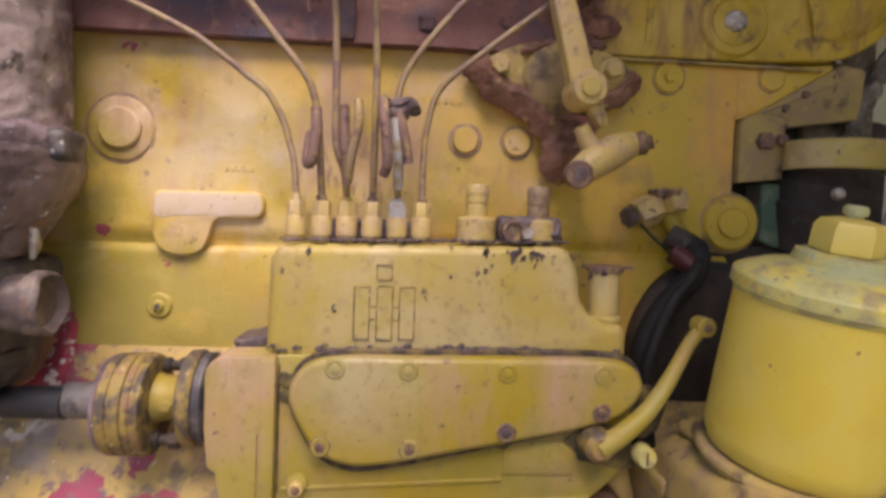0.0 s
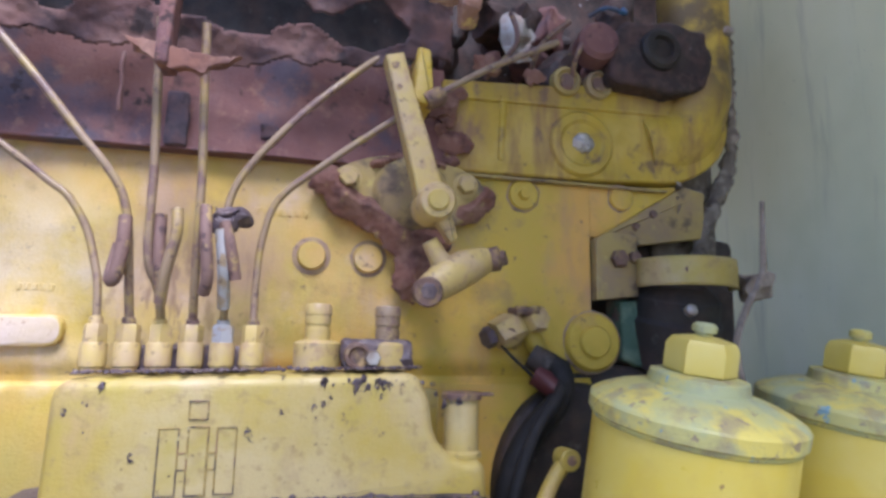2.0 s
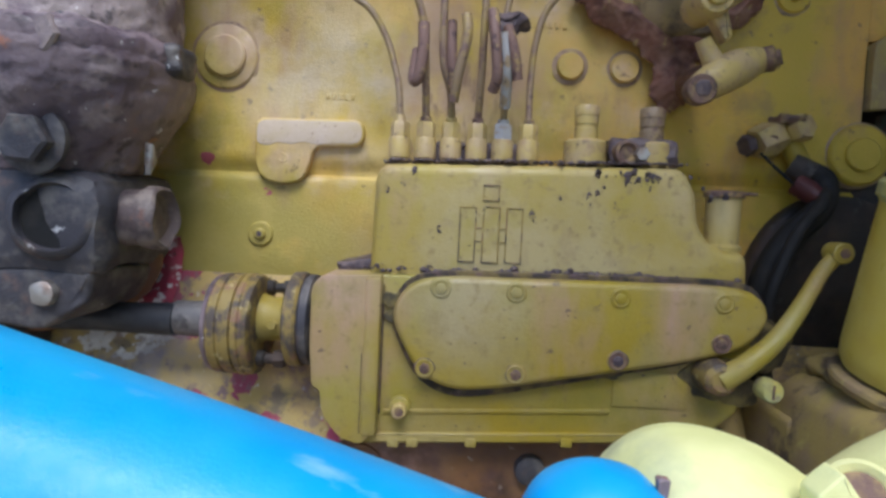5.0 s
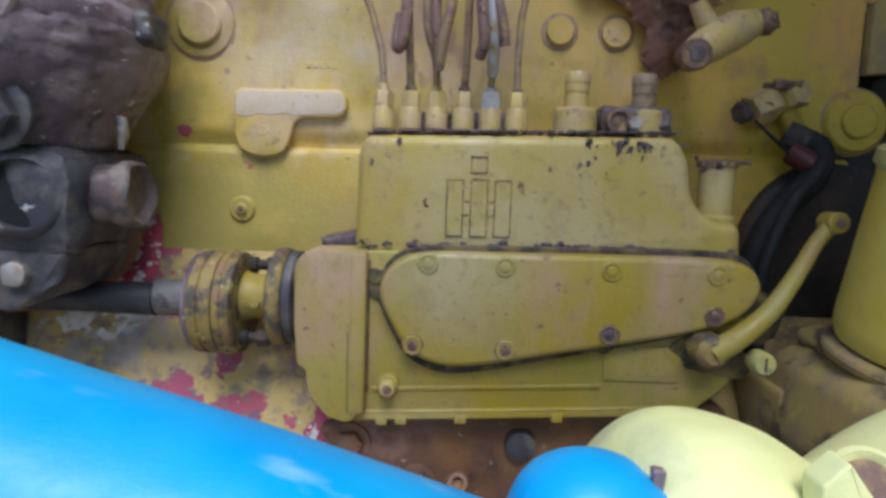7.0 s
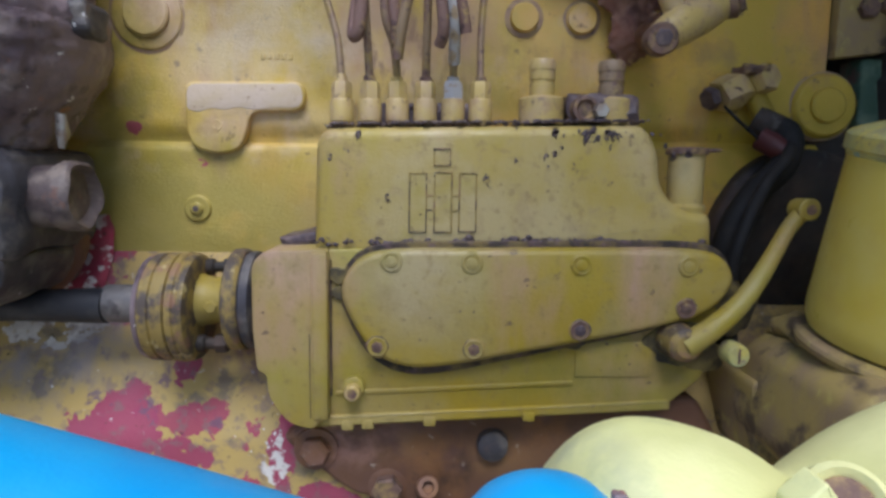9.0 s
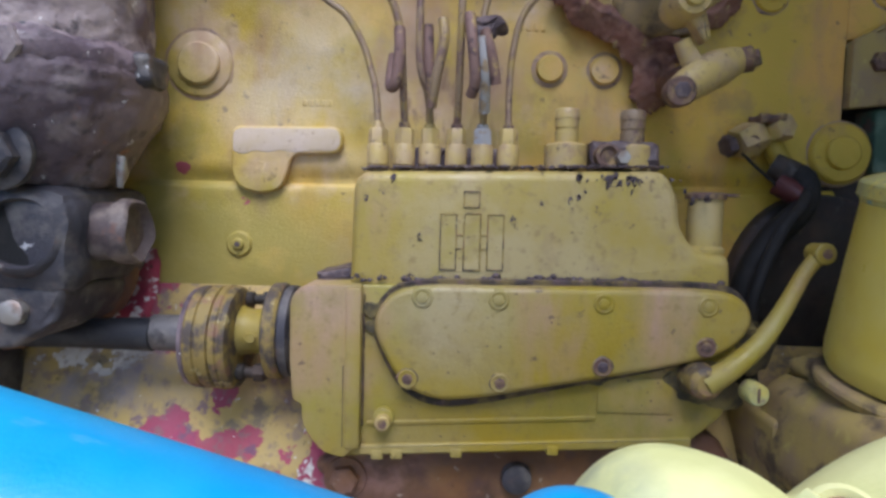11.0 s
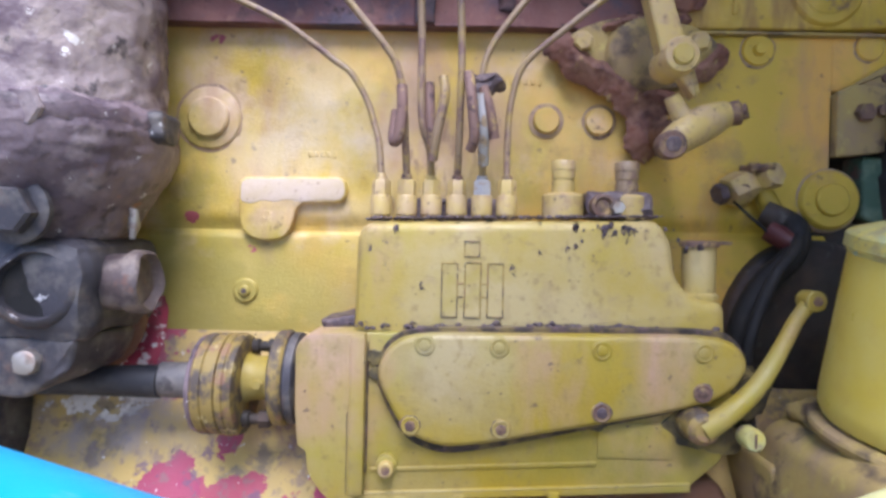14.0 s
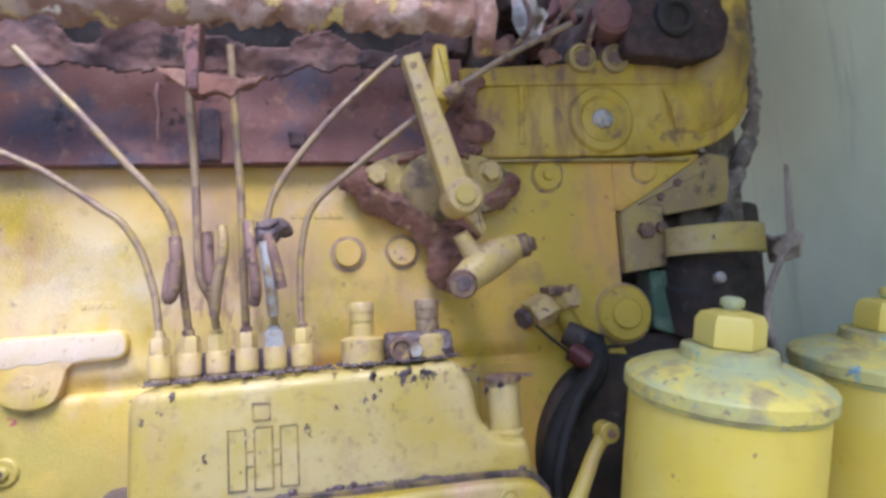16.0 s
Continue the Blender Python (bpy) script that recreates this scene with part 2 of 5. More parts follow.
M["hoodpaint"] = surface("hood_paint", (0.52, 0.40, 0.10), [((0.45, 0.36, 0.22), 20, 6, 0.45, 0.60, 0.8), ((0.28, 0.16, 0.11), 28, 7, 0.53, 0.60, 0.9), ((0.10, 0.06, 0.05), 90, 6, 0.58, 0.66, 0.8)], rough=0.6, bump=0.7)
M["hoodgrey"] = surface("hood_weathered", (0.10, 0.07, 0.055), [((0.14, 0.09, 0.07), 30, 6, 0.45, 0.65, 0.8), ((0.40, 0.30, 0.08), 26, 5, 0.60, 0.64, 0.8), ((0.06, 0.035, 0.03), 40, 6, 0.52, 0.64, 0.8)], rough=0.8, bump=0.8, spec=0.15)
M["skirt"] = surface("flaking_paint", (0.50, 0.36, 0.12), [((0.40, 0.31, 0.15), 18, 6, 0.45, 0.7, 0.7), ((0.15, 0.13, 0.11), 25, 7, 0.56, 0.63, 0.75), ((0.36, 0.055, 0.115), 10, 6, 0.60, 0.607, 0.92), ((0.34, 0.052, 0.120), 26, 6, 0.78, 0.79, 0.95, ALL, (-0.255, 0.806, 0.07, 0.045, 1)), ((0.34, 0.052, 0.120), 30, 6, 0.78, 0.79, 0.95, ALL, (-0.2, 0.775, 0.05, 0.035, 1)), ((0.34, 0.052, 0.120), 40, 6, 0.78, 0.79, 0.95, ALL, (-0.198, 0.855, 0.028, 0.03, 1)), ((0.34, 0.052, 0.120), 34, 6, 0.78, 0.79, 0.95, ALL, (-0.104, 0.772, 0.022, 0.065, 1)), ((0.34, 0.052, 0.120), 45, 6, 0.78, 0.79, 0.95, ALL, (-0.275, 0.905, 0.05, 0.03, 1)), ((0.34, 0.052, 0.120), 40, 6, 0.78, 0.79, 0.95, ALL, (-0.07, 0.735, 0.06, 0.022, 1)), ((0.15, 0.09, 0.15), 30, 5, 0.62, 0.66, 0.8),
    ((0.72, 0.70, 0.68), 75, 8, 0.91, 0.92, 0.95, ALL, (-0.335, 0.884, 0.10, 0.032, 1)), ((0.72, 0.70, 0.68), 90, 8, 0.91, 0.92, 0.95, ALL, (-0.112, 0.775, 0.026, 0.055, 1)), ((0.75, 0.72, 0.68), 60, 8, 0.70, 0.71, 0.9), ((0.06, 0.05, 0.04), 120, 5, 0.66, 0.70, 0.9), ((0.21, 0.15, 0.15), 75, 7, 0.53, 0.62, 0.6), ((0.17, 0.09, 0.125), 30, 6, 0.34, 0.56, 0.85, (1, 1, 1), (-0.125, 0.872, 0.075, 0.05)), ((0.28, 0.25, 0.28), 22, 6, 0.42, 0.60, 0.75, (1, 1, 1), (-0.33, 0.88, 0.12, 0.08)),
    ((0.72, 0.70, 0.70), 110, 6, 0.675, 0.69, 0.9)], rough=0.6, bump=0.4, grain=300, lumps=50)
M["redchip"] = surface("red_primer", (0.40, 0.05, 0.09), [((0.78, 0.72, 0.70), 60, 6, 0.54, 0.56, 0.95), ((0.30, 0.10, 0.11), 30, 5, 0.45, 0.65, 0.8), ((0.10, 0.05, 0.05), 80, 5, 0.60, 0.66, 0.8)], rough=0.6, bump=0.5)
M["rail"] = surface("rail_rust", (0.15, 0.075, 0.045), [((0.36, 0.20, 0.17), 40, 7, 0.40, 0.60, 0.85, (1, 1, 1), (-0.035, 0.798, 0.055, 0.035)), ((0.30, 0.17, 0.07), 16, 5, 0.38, 0.60, 0.8, (1, 1, 1), (0.05, 0.785, 0.10, 0.03)), ((0.03, 0.02, 0.018), 30, 5, 0.34, 0.58, 0.9, (1, 1, 1), (0.052, 0.772, 0.022, 0.028)), ((0.25, 0.12, 0.05), 18, 6, 0.48, 0.62, 0.8), ((0.14, 0.075, 0.065), 28, 6, 0.5, 0.66, 0.85), ((0.55, 0.47, 0.40), 60, 7, 0.66, 0.70, 0.6), ((0.03, 0.02, 0.02), 30, 4, 0.64, 0.72, 0.9)],
    rough=0.55, bump=0.6, lumps=60)
M["flakerust"] = surface("scabby_rust", (0.185, 0.085, 0.060), [((0.26, 0.15, 0.11), 30, 6, 0.46, 0.62, 0.8), ((0.09, 0.038, 0.034), 38, 6, 0.5, 0.64, 0.9), ((0.40, 0.30, 0.12), 60, 5, 0.62, 0.68, 0.7)], rough=0.75, bump=0.45, lumps=90)
M["cast"] = surface("oily_casting", (0.33, 0.27, 0.265), [((0.11, 0.075, 0.10), 10, 7, 0.44, 0.56, 0.9), ((0.42, 0.35, 0.31), 34, 8, 0.52, 0.64, 0.75), ((0.36, 0.14, 0.075), 17, 5, 0.665, 0.69, 0.85),
    ((0.70, 0.68, 0.66), 75, 6, 0.655, 0.67, 0.85), ((0.03, 0.025, 0.03), 45, 5, 0.60, 0.68, 0.8)], rough=0.45, bump=0.9, grain=250, lumps=90)
M["castflange"] = surface("oily_flange", (0.21, 0.16, 0.175), [((0.10, 0.072, 0.092), 14, 7, 0.46, 0.60, 0.9), ((0.30, 0.245, 0.25), 26, 8, 0.52, 0.66, 0.8), ((0.36, 0.15, 0.085), 26, 6, 0.60, 0.66, 0.85), ((0.06, 0.045, 0.055), 55, 7, 0.54, 0.64, 0.7),
    ((0.72, 0.70, 0.70), 70, 5, 0.68, 0.70, 0.85)], rough=0.42, bump=1.0, grain=200, lumps=80)
M["dirtring"] = surface("greasy_dirt", (0.33, 0.225, 0.16), [((0.40, 0.29, 0.14), 60, 6, 0.45, 0.62, 0.85), ((0.11, 0.075, 0.075), 80, 6, 0.54, 0.66, 0.8)], rough=0.6, bump=0.5)
M["castdark"] = surface("greasy_black", (0.050, 0.048, 0.060), [((0.17, 0.155, 0.145), 35, 6, 0.5, 0.66, 0.8), ((0.62, 0.62, 0.64), 70, 5, 0.70, 0.715, 0.8), ((0.17, 0.10, 0.075), 28, 5, 0.56, 0.68, 0.7)],
    rough=0.5, bump=0.9, lumps=80)
M["steel"] = surface("worn_steel", (0.42, 0.40, 0.38), [((0.24, 0.16, 0.12), 60, 5, 0.45, 0.65, 0.8), ((0.07, 0.06, 0.06), 90, 5, 0.58, 0.68, 0.7)], rough=0.45, metal=0.6, bump=0.5)
M["bolt"] = surface("bolt_rust", (0.17, 0.105, 0.085), [((0.34, 0.24, 0.10), 90, 5, 0.5, 0.64, 0.8), ((0.05, 0.035, 0.035), 110, 5, 0.52, 0.66, 0.8)], rough=0.6, metal=0.2, bump=0.6)
M["sludge"] = surface("oil_sludge", (0.075, 0.055, 0.068), [((0.19, 0.14, 0.13), 90, 6, 0.48, 0.66, 0.8), ((0.45, 0.44, 0.44), 200, 4, 0.70, 0.73, 0.8)], rough=0.42, bump=1.0, grain=300, lumps=140)
M["gasketdirt"] = surface("gasket_dirt", (0.060, 0.042, 0.036), [((0.19, 0.14, 0.05), 50, 7, 0.46, 0.58, 0.9), ((0.025, 0.02, 0.02), 40, 6, 0.5, 0.6, 0.9), ((0.16, 0.10, 0.11), 90, 6, 0.54, 0.66, 0.7)], rough=0.6, bump=0.8)
M["sleeve"] = surface("bare_steel_sleeve", (0.13, 0.125, 0.13), [((0.22, 0.20, 0.19), 40, 6, 0.48, 0.64, 0.8), ((0.05, 0.045, 0.05), 60, 6, 0.52, 0.64, 0.8)], rough=0.5, metal=0.2, bump=0.4)
# dark greasy stub; the pale mottles stand in for a tan highlight
M["castpipe"] = surface("greasy_pipe_stub", (0.115, 0.088, 0.088), [((0.27, 0.22, 0.19), 34, 7, 0.50, 0.64, 0.85), ((0.045, 0.036, 0.042), 40, 6, 0.48, 0.62, 0.85), ((0.20, 0.10, 0.07), 50, 5, 0.60, 0.68, 0.7)], rough=0.5, bump=0.9, grain=220, lumps=80)
M["grease"] = surface("grease_film", (0.075, 0.062, 0.035), [((0.20, 0.155, 0.05), 60, 7, 0.46, 0.60, 0.9), ((0.03, 0.026, 0.022), 40, 6, 0.5, 0.62, 0.9)], rough=0.4, bump=0.5)
M["shaft"] = surface("shaft_black", (0.018, 0.020, 0.028), [((0.06, 0.06, 0.065), 40, 5, 0.5, 0.7, 0.7)], rough=0.45, bump=0.3)
M["rubber"] = surface("hose_rubber", (0.014, 0.014, 0.015), [((0.04, 0.036, 0.032), 30, 5, 0.5, 0.7, 0.7)], rough=0.65, bump=0.4, spec=0.25)
M["coupling"] = surface("coupling_paint", (0.29, 0.21, 0.06), [((0.07, 0.055, 0.055), 38, 7, 0.46, 0.56, 0.92), ((0.26, 0.14, 0.10), 60, 5, 0.55, 0.66, 0.8), ((0.55, 0.46, 0.22), 70, 4, 0.62, 0.66, 0.7)], rough=0.5, bump=0.4)
M["blue"] = surface("blue_paint", (0.015, 0.31, 0.70), [((0.03, 0.40, 0.74), 14, 4, 0.4, 0.65, 0.8), ((0.16, 0.52, 0.76), 9, 6, 0.54, 0.68, 0.6, (0.5, 1, 1)), ((0.34, 0.58, 0.72), 30, 6, 0.62, 0.70, 0.55, (0.35, 1, 1)), ((0.75, 0.8, 0.82), 75, 4, 0.745, 0.75, 0.9)],
    rough=0.35, bump=0.12, grain=600)
# lemon base raised towards white to carry the direct sun on the casting
M["lemon"] = surface("lemon_paint", (0.76, 0.75, 0.36), [((0.66, 0.67, 0.28), 18, 5, 0.45, 0.65, 0.8), ((0.50, 0.54, 0.26), 50, 6, 0.58, 0.72, 0.5), ((0.42, 0.45, 0.30), 30, 6, 0.40, 0.60, 0.6, (1, 1, 1), (0.072, 0.945, 0.02, 0.03)), ((0.12, 0.10, 0.06), 110, 4, 0.74, 0.755, 0.9)], rough=0.5, bump=0.3)
M["machined"] = surface("machined_face", (0.72, 0.70, 0.52), [((0.5, 0.47, 0.3), 60, 5, 0.5, 0.7, 0.6)], rough=0.4, bump=0.15)
M["panel"] = surface("panel_green_grey", (0.66, 0.68, 0.47), [((0.54, 0.58, 0.39), 5, 3, 0.4, 0.65, 0.8), ((0.70, 0.70, 0.56), 20, 5, 0.5, 0.75, 0.4, (1, 1, 0.15)), ((0.30, 0.33, 0.27), 30, 6, 0.58, 0.72, 0.45, (1, 1, 0.12)), ((0.30, 0.30, 0.25), 160, 4, 0.68, 0.73, 0.5)], rough=0.6, bump=0.12, grain=300)
M["greenpart"] = surface("green_paint", (0.05, 0.10, 0.065), [((0.16, 0.22, 0.15), 30, 5, 0.45, 0.65, 0.8), ((0.16, 0.09, 0.07), 45, 6, 0.52, 0.64, 0.9)], rough=0.6, bump=0.4)
M["darkmetal"] = surface("dark_metal", (0.024, 0.020, 0.018), [((0.065, 0.040, 0.031), 25, 6, 0.45, 0.65, 0.8), ((0.10, 0.09, 0.085), 60, 5, 0.62, 0.72, 0.6)], rough=0.65, bump=0.6)
M["redpart"] = surface("red_plastic", (0.07, 0.014, 0.016), [((0.08, 0.02, 0.02), 40, 4, 0.45, 0.65, 0.8)], rough=0.5, bump=0.3)
M["bracket"] = surface("bracket_paint", (0.36, 0.27, 0.085), [((0.28, 0.20, 0.115), 20, 7, 0.42, 0.60, 0.9), ((0.085, 0.06, 0.05), 28, 7, 0.53, 0.64, 0.85), ((0.5, 0.42, 0.12), 50, 4, 0.6, 0.7, 0.6)], rough=0.6, bump=0.5)
M["cord"] = surface("old_cord", (0.30, 0.25, 0.20), [((0.14, 0.11, 0.09), 90, 5, 0.45, 0.65, 0.8)], rough=0.8, bump=0.6)
M["debris"] = surface("oily_debris", (0.03, 0.02, 0.02), [((0.075, 0.04, 0.035), 45, 6, 0.45, 0.62, 0.9), ((0.40, 0.42, 0.46), 60, 5, 0.69, 0.71, 0.85), ((0.30, 0.22, 0.06), 50, 5, 0.67, 0.70, 0.6), ((0.08, 0.045, 0.04), 110, 7, 0.5, 0.62, 0.7)], rough=0.65, bump=1.0, lumps=90)
M["wireblue"] = surface("blue_insulation", (0.03, 0.09, 0.20), [((0.05, 0.04, 0.04), 60, 5, 0.45, 0.6, 0.8)], rough=0.5, bump=0.2)
M["olddirt"] = surface("crusted_dirt", (0.13, 0.11, 0.085), [((0.24, 0.21, 0.17), 60, 7, 0.48, 0.62, 0.85), ((0.05, 0.04, 0.035), 50, 6, 0.52, 0.64, 0.85)], rough=0.85, bump=0.8, lumps=90)
M["earth"] = surface("dry_earth", (0.30, 0.25, 0.18), [((0.22, 0.18, 0.12), 2, 5, 0.4, 0.65, 0.9), ((0.36, 0.31, 0.24), 14, 6, 0.5, 0.7, 0.6)], rough=0.9, bump=0.6, grain=80, lumps=8)


# ---- mesh helpers ----
def place(name, bm, material, parent=None, label="", sharp=35):
    me = bpy.data.meshes.new(name)
    bmesh.ops.recalc_face_normals(bm, faces=bm.faces)
    bm.to_mesh(me)
    bm.free()
    me.shade_smooth()
    me.set_sharp_from_angle(angle=radians(sharp))
    me.materials.append(M[material])
    ob = new(name, me)
    if parent:
        ob.parent = parent
    return tagged(ob, label)


def part(name, bm, material, parent, label="", sharp=35):
    return place(name, bm, material, parent, label, sharp)


def thing(name, label, category, group="", kind=""):
    return tagged(new(name), label, category, group, kind)


def box(x0, x1, y0, y1, z0, z1, bevel=0.002, seg=2):
    bm = bmesh.new()
    bmesh.ops.create_cube(bm, size=1.0)
    for v in bm.verts:
        v.co = Vector(((x0 + x1) / 2 + v.co.x * (x1 - x0), (y0 + y1) / 2 + v.co.y * (y1 - y0), (z0 + z1) / 2 + v.co.z * (z1 - z0)))
    if bevel:
        bmesh.ops.bevel(bm, geom=bm.edges[:], offset=bevel, segments=seg, affect="EDGES", profile=0.5)
    return bm


def smooth_loop(pts, n=6):
    """A closed Catmull-Rom loop through pts."""
    out, k = [], len(pts)
    for i in range(k):
        p0, p1, p2, p3 = (Vector(pts[(i + j - 1) % k]) for j in range(4))
        for s in range(n):
            t = s / n
            out.append(0.5 * ((2 * p1) + (p2 - p0) * t + (2 * p0 - 5 * p1 + 4 * p2 - p3) * t * t + (3 * p1 - p0 - 3 * p2 + p3) * t ** 3))
    return out


def smooth_line(pts, n=6):
    out, k = [], len(pts)
    for i in range(k - 1):
        p0, p1, p2, p3 = (Vector(pts[min(max(i + j - 1, 0), k - 1)]) for j in range(4))
        for s in range(n):
            t = s / n
            out.append(0.5 * ((2 * p1) + (p2 - p0) * t + (2 * p0 - 5 * p1 + 4 * p2 - p3) * t * t + (3 * p1 - p0 - 3 * p2 + p3) * t ** 3))
    out.append(Vector(pts[-1]))
    return out


def round_poly(pts, r, n=5):
    """A polygon in x, z with rounded corners; r is one radius or a list."""
    out, k = [], len(pts)
    for i in range(k):
        a, b, c = Vector(pts[i - 1]), Vector(pts[i]), Vector(pts[(i + 1) % k])
        rad = r[i] if isinstance(r, (list, tuple)) else r
        u, w = (a - b), (c - b)
        d = min(rad, u.length * 0.48, w.length * 0.48)
        p, q = b + u.normalized() * d, b + w.normalized() * d
        for s in range(n + 1):
            t = s / n
            out.append(p * (1 - t) ** 2 + b * 2 * t * (1 - t) + q * t * t)
    return out


def slab(outline, y_front, y_back, edge=0.003, seg=3, taper=0.0):
    """The outline in x, z pushed from y_back to y_front, its front rim rounded by edge."""
    bm = bmesh.new()
    k = len(outline)
    area = sum(outline[i][0] * outline[(i + 1) % k][1] - outline[(i + 1) % k][0] * outline[i][1] for i in range(k))
    pts = outline if area > 0 else outline[::-1]
    nrm = []
    for i in range(k):
        d = Vector(pts[(i + 1) % k]) - Vector(pts[i - 1])
        nrm.append(Vector((d[1], -d[0])).normalized())
    rings = [(0.0, y_back), (taper, y_front + edge)]
    for s in range(1, seg + 1):
        a = s / seg * math.pi / 2
        rings.append((taper + edge * (1 - math.cos(a)), y_front + edge * (1 - math.sin(a))))
    loops = []
    for inset, y in rings:
        loops.append([bm.verts.new((p[0] - n[0] * inset, y, p[1] - n[1] * inset)) for p, n in zip(pts, nrm)])
    for a, b in zip(loops, loops[1:]):
        for i in range(k):
            bm.faces.new((a[i], a[(i + 1) % k], b[(i + 1) % k], b[i]))
    bm.faces.new(loops[-1])
    bm.faces.new(loops[0][::-1])
    return bm


def basis(axis):
    a = Vector(axis).normalized()
    u = a.orthogonal().normalized()
    return a, u, a.cross(u)


def lathe(base, axis, profile, seg=28, bm=None, start=0.0):
    """Rings (height along axis, radius) round a line from base; capped."""
    bm = bm or bmesh.new()
    a, u, w = basis(axis)
    loops = []
    for h, r in profile:
        c = Vector(base) + a * h
        loops.append([bm.verts.new(c + (u * math.cos(start + 2 * math.pi * i / seg) + w * math.sin(start + 2 * math.pi * i / seg)) * max(r, 1e-5)) for i in range(seg)])
    for p, q in zip(loops, loops[1:]):
        for i in range(seg):
            bm.faces.new((p[i], p[(i + 1) % seg], q[(i + 1) % seg], q[i]))
    bm.faces.new(loops[0][::-1])
    bm.faces.new(loops[-1])
    return bm


def tube(points, r, seg=12, n=6, bm=None):
    """A round tube along a smooth line; r is one radius or one for each point."""
    bm = bm or bmesh.new()
    line = smooth_line(points, n)
    rad = r if isinstance(r, (list, tuple)) else [r] * len(points)
    loops, u = [], None
    for i, p in enumerate(line):
        d = (line[min(i + 1, len(line) - 1)] - line[max(i - 1, 0)]).normalized()
        u = d.orthogonal().normalized() if u is None else (u - d * u.dot(d)).normalized()
        w = d.cross(u)
        f = i / n
        j = min(int(f), len(rad) - 2)
        rr = rad[j] + (rad[j + 1] - rad[j]) * min(1.0, f - j)
        loops.append([bm.verts.new(p + (u * math.cos(2 * math.pi * k / seg) + w * math.sin(2 * math.pi * k / seg)) * rr) for k in range(seg)])
    for p, q in zip(loops, loops[1:]):
        for k in range(seg):
            bm.faces.new((p[k], p[(k + 1) % seg], q[(k + 1) % seg], q[k]))
    bm.faces.new(loops[0][::-1])
    bm.faces.new(loops[-1])
    return bm


def dense(profile, n=5):
    """the same profile with n steps between its points"""
    out = []
    for (h0, r0), (h1, r1) in zip(profile, profile[1:]):
        out += [(h0 + (h1 - h0) * k / n, r0 + (r1 - r0) * k / n) for k in range(n)]
    return out + [profile[-1]]


def hex_head(base, axis, r, h, turn=0.3, bm=None, chamfer=0.15):
    return lathe(base, axis, [(0, r), (h * (1 - chamfer), r), (h, r * 0.85)], seg=6, bm=bm, start=turn)


def rough_up(bm, amount, scale, seed=0.0, keep=None):
    """Uneven casting or corrosion: moves vertices by noise."""
    for v in bm.verts:
        k = keep(v.co) if keep else 1.0
        v.co += noise.noise_vector(v.co * scale + Vector((seed, seed * 1.7, seed * 0.3))) * amount * k
    return bm


def subdivided(bm, cuts=2):
    bmesh.ops.subdivide_edges(bm, edges=bm.edges[:], cuts=cuts, use_grid_fill=True)
    return bm


def sheet(xs, zs, y_of, bm=None):
    bm = bm or bmesh.new()
    rows = [[bm.verts.new((x, y_of(x, z), z)) for x in xs] for z in zs]
    for a, b in zip(rows, rows[1:]):
        for i in range(len(xs) - 1):
            bm.faces.new((a[i], a[i + 1], b[i + 1], b[i]))
    return bm


def lin(a, b, n):
    return [a + (b - a) * i / (n - 1) for i in range(n)]


def joined(*bms):
    out = bms[0]
    for b in bms[1:]:
        me = bpy.data.meshes.new("tmp")
        b.to_mesh(me)
        b.free()
        out.from_mesh(me)
        bpy.data.meshes.remove(me)
    return out


def solid(ob, thick, offset=1.0):
    m = ob.modifiers.new("thickness", "SOLIDIFY")
    m.thickness, m.offset = thick, offset
    return ob


FRONT = (0, -1, 0)
UP = (0, 0, 1)

# ---- setting ----
ground_bm = bmesh.new()
bmesh.ops.create_grid(ground_bm, x_segments=40, y_segments=40, size=400)
tagged(place("ground", ground_bm, "earth"), "dry bare earth ground round the machine", "ground", kind="structure")

panel_bm = bmesh.new()
# near end, out of view, is added length that blocks skylight from the right
p_rows = [[panel_bm.verts.new((0.70 + 0.025 * math.sin((z - 0.5) * 2.2), y, z)) for y in lin(-1.5, 0.62, 40)] for z in lin(0.0, 1.95, 30)]
for a, b in zip(p_rows, p_rows[1:]):
    for i in range(len(a) - 1):
        panel_bm.faces.new((a[i], a[i + 1], b[i + 1], b[i]))
panel = tagged(place("radiator_shroud", panel_bm, "panel"), "dusty grey-green sheet metal shroud beside the engine", "shroud")
solid(panel, 0.004)
part("stiffener", box(0.732, 0.76, 0.1, 0.13, 0.0, 1.9, 0.004), "panel", panel)

# engine hood: top and the near side sheet with its rusted rolled lower edge
hood = thing("engine_hood", "yellow sheet metal hood, rusted through along its lower edge", "hood")
# unseen plate added to keep sun off the right side, with its stay
part("sun_blocker", box(0.175, 0.66, -0.75, -0.14, 1.74, 1.746, 0.002), "hood", hood)
part("blocker_stay", box(0.57, 0.60, -0.18, 0.04, 1.7065, 1.7395, 0.004), "hood", hood)
part("top_sheet", box(-1.2, 0.66, -0.02, 0.75, 1.70, 1.706, 0.002), "hood", hood)
hs = sheet(lin(-0.9, 0.176, 110), lin(1.262, 1.325, 8), lambda x, z: -0.352 + 0.004 * noise.noise(Vector((x * 9, z * 9, 0))))
hood_side = part("side_sheet", hs, "hoodgrey", hood, "grey-brown weathered sheet")
solid(hood_side, 0.003)
edge_bm = tube([(-0.9, -0.352, 1.268), (-0.5, -0.352, 1.267), (-0.2, -0.352, 1.268), (0.0, -0.353, 1.268), (0.1, -0.352, 1.268), (0.176, -0.35, 1.268)], 0.0078, seg=20, n=150)
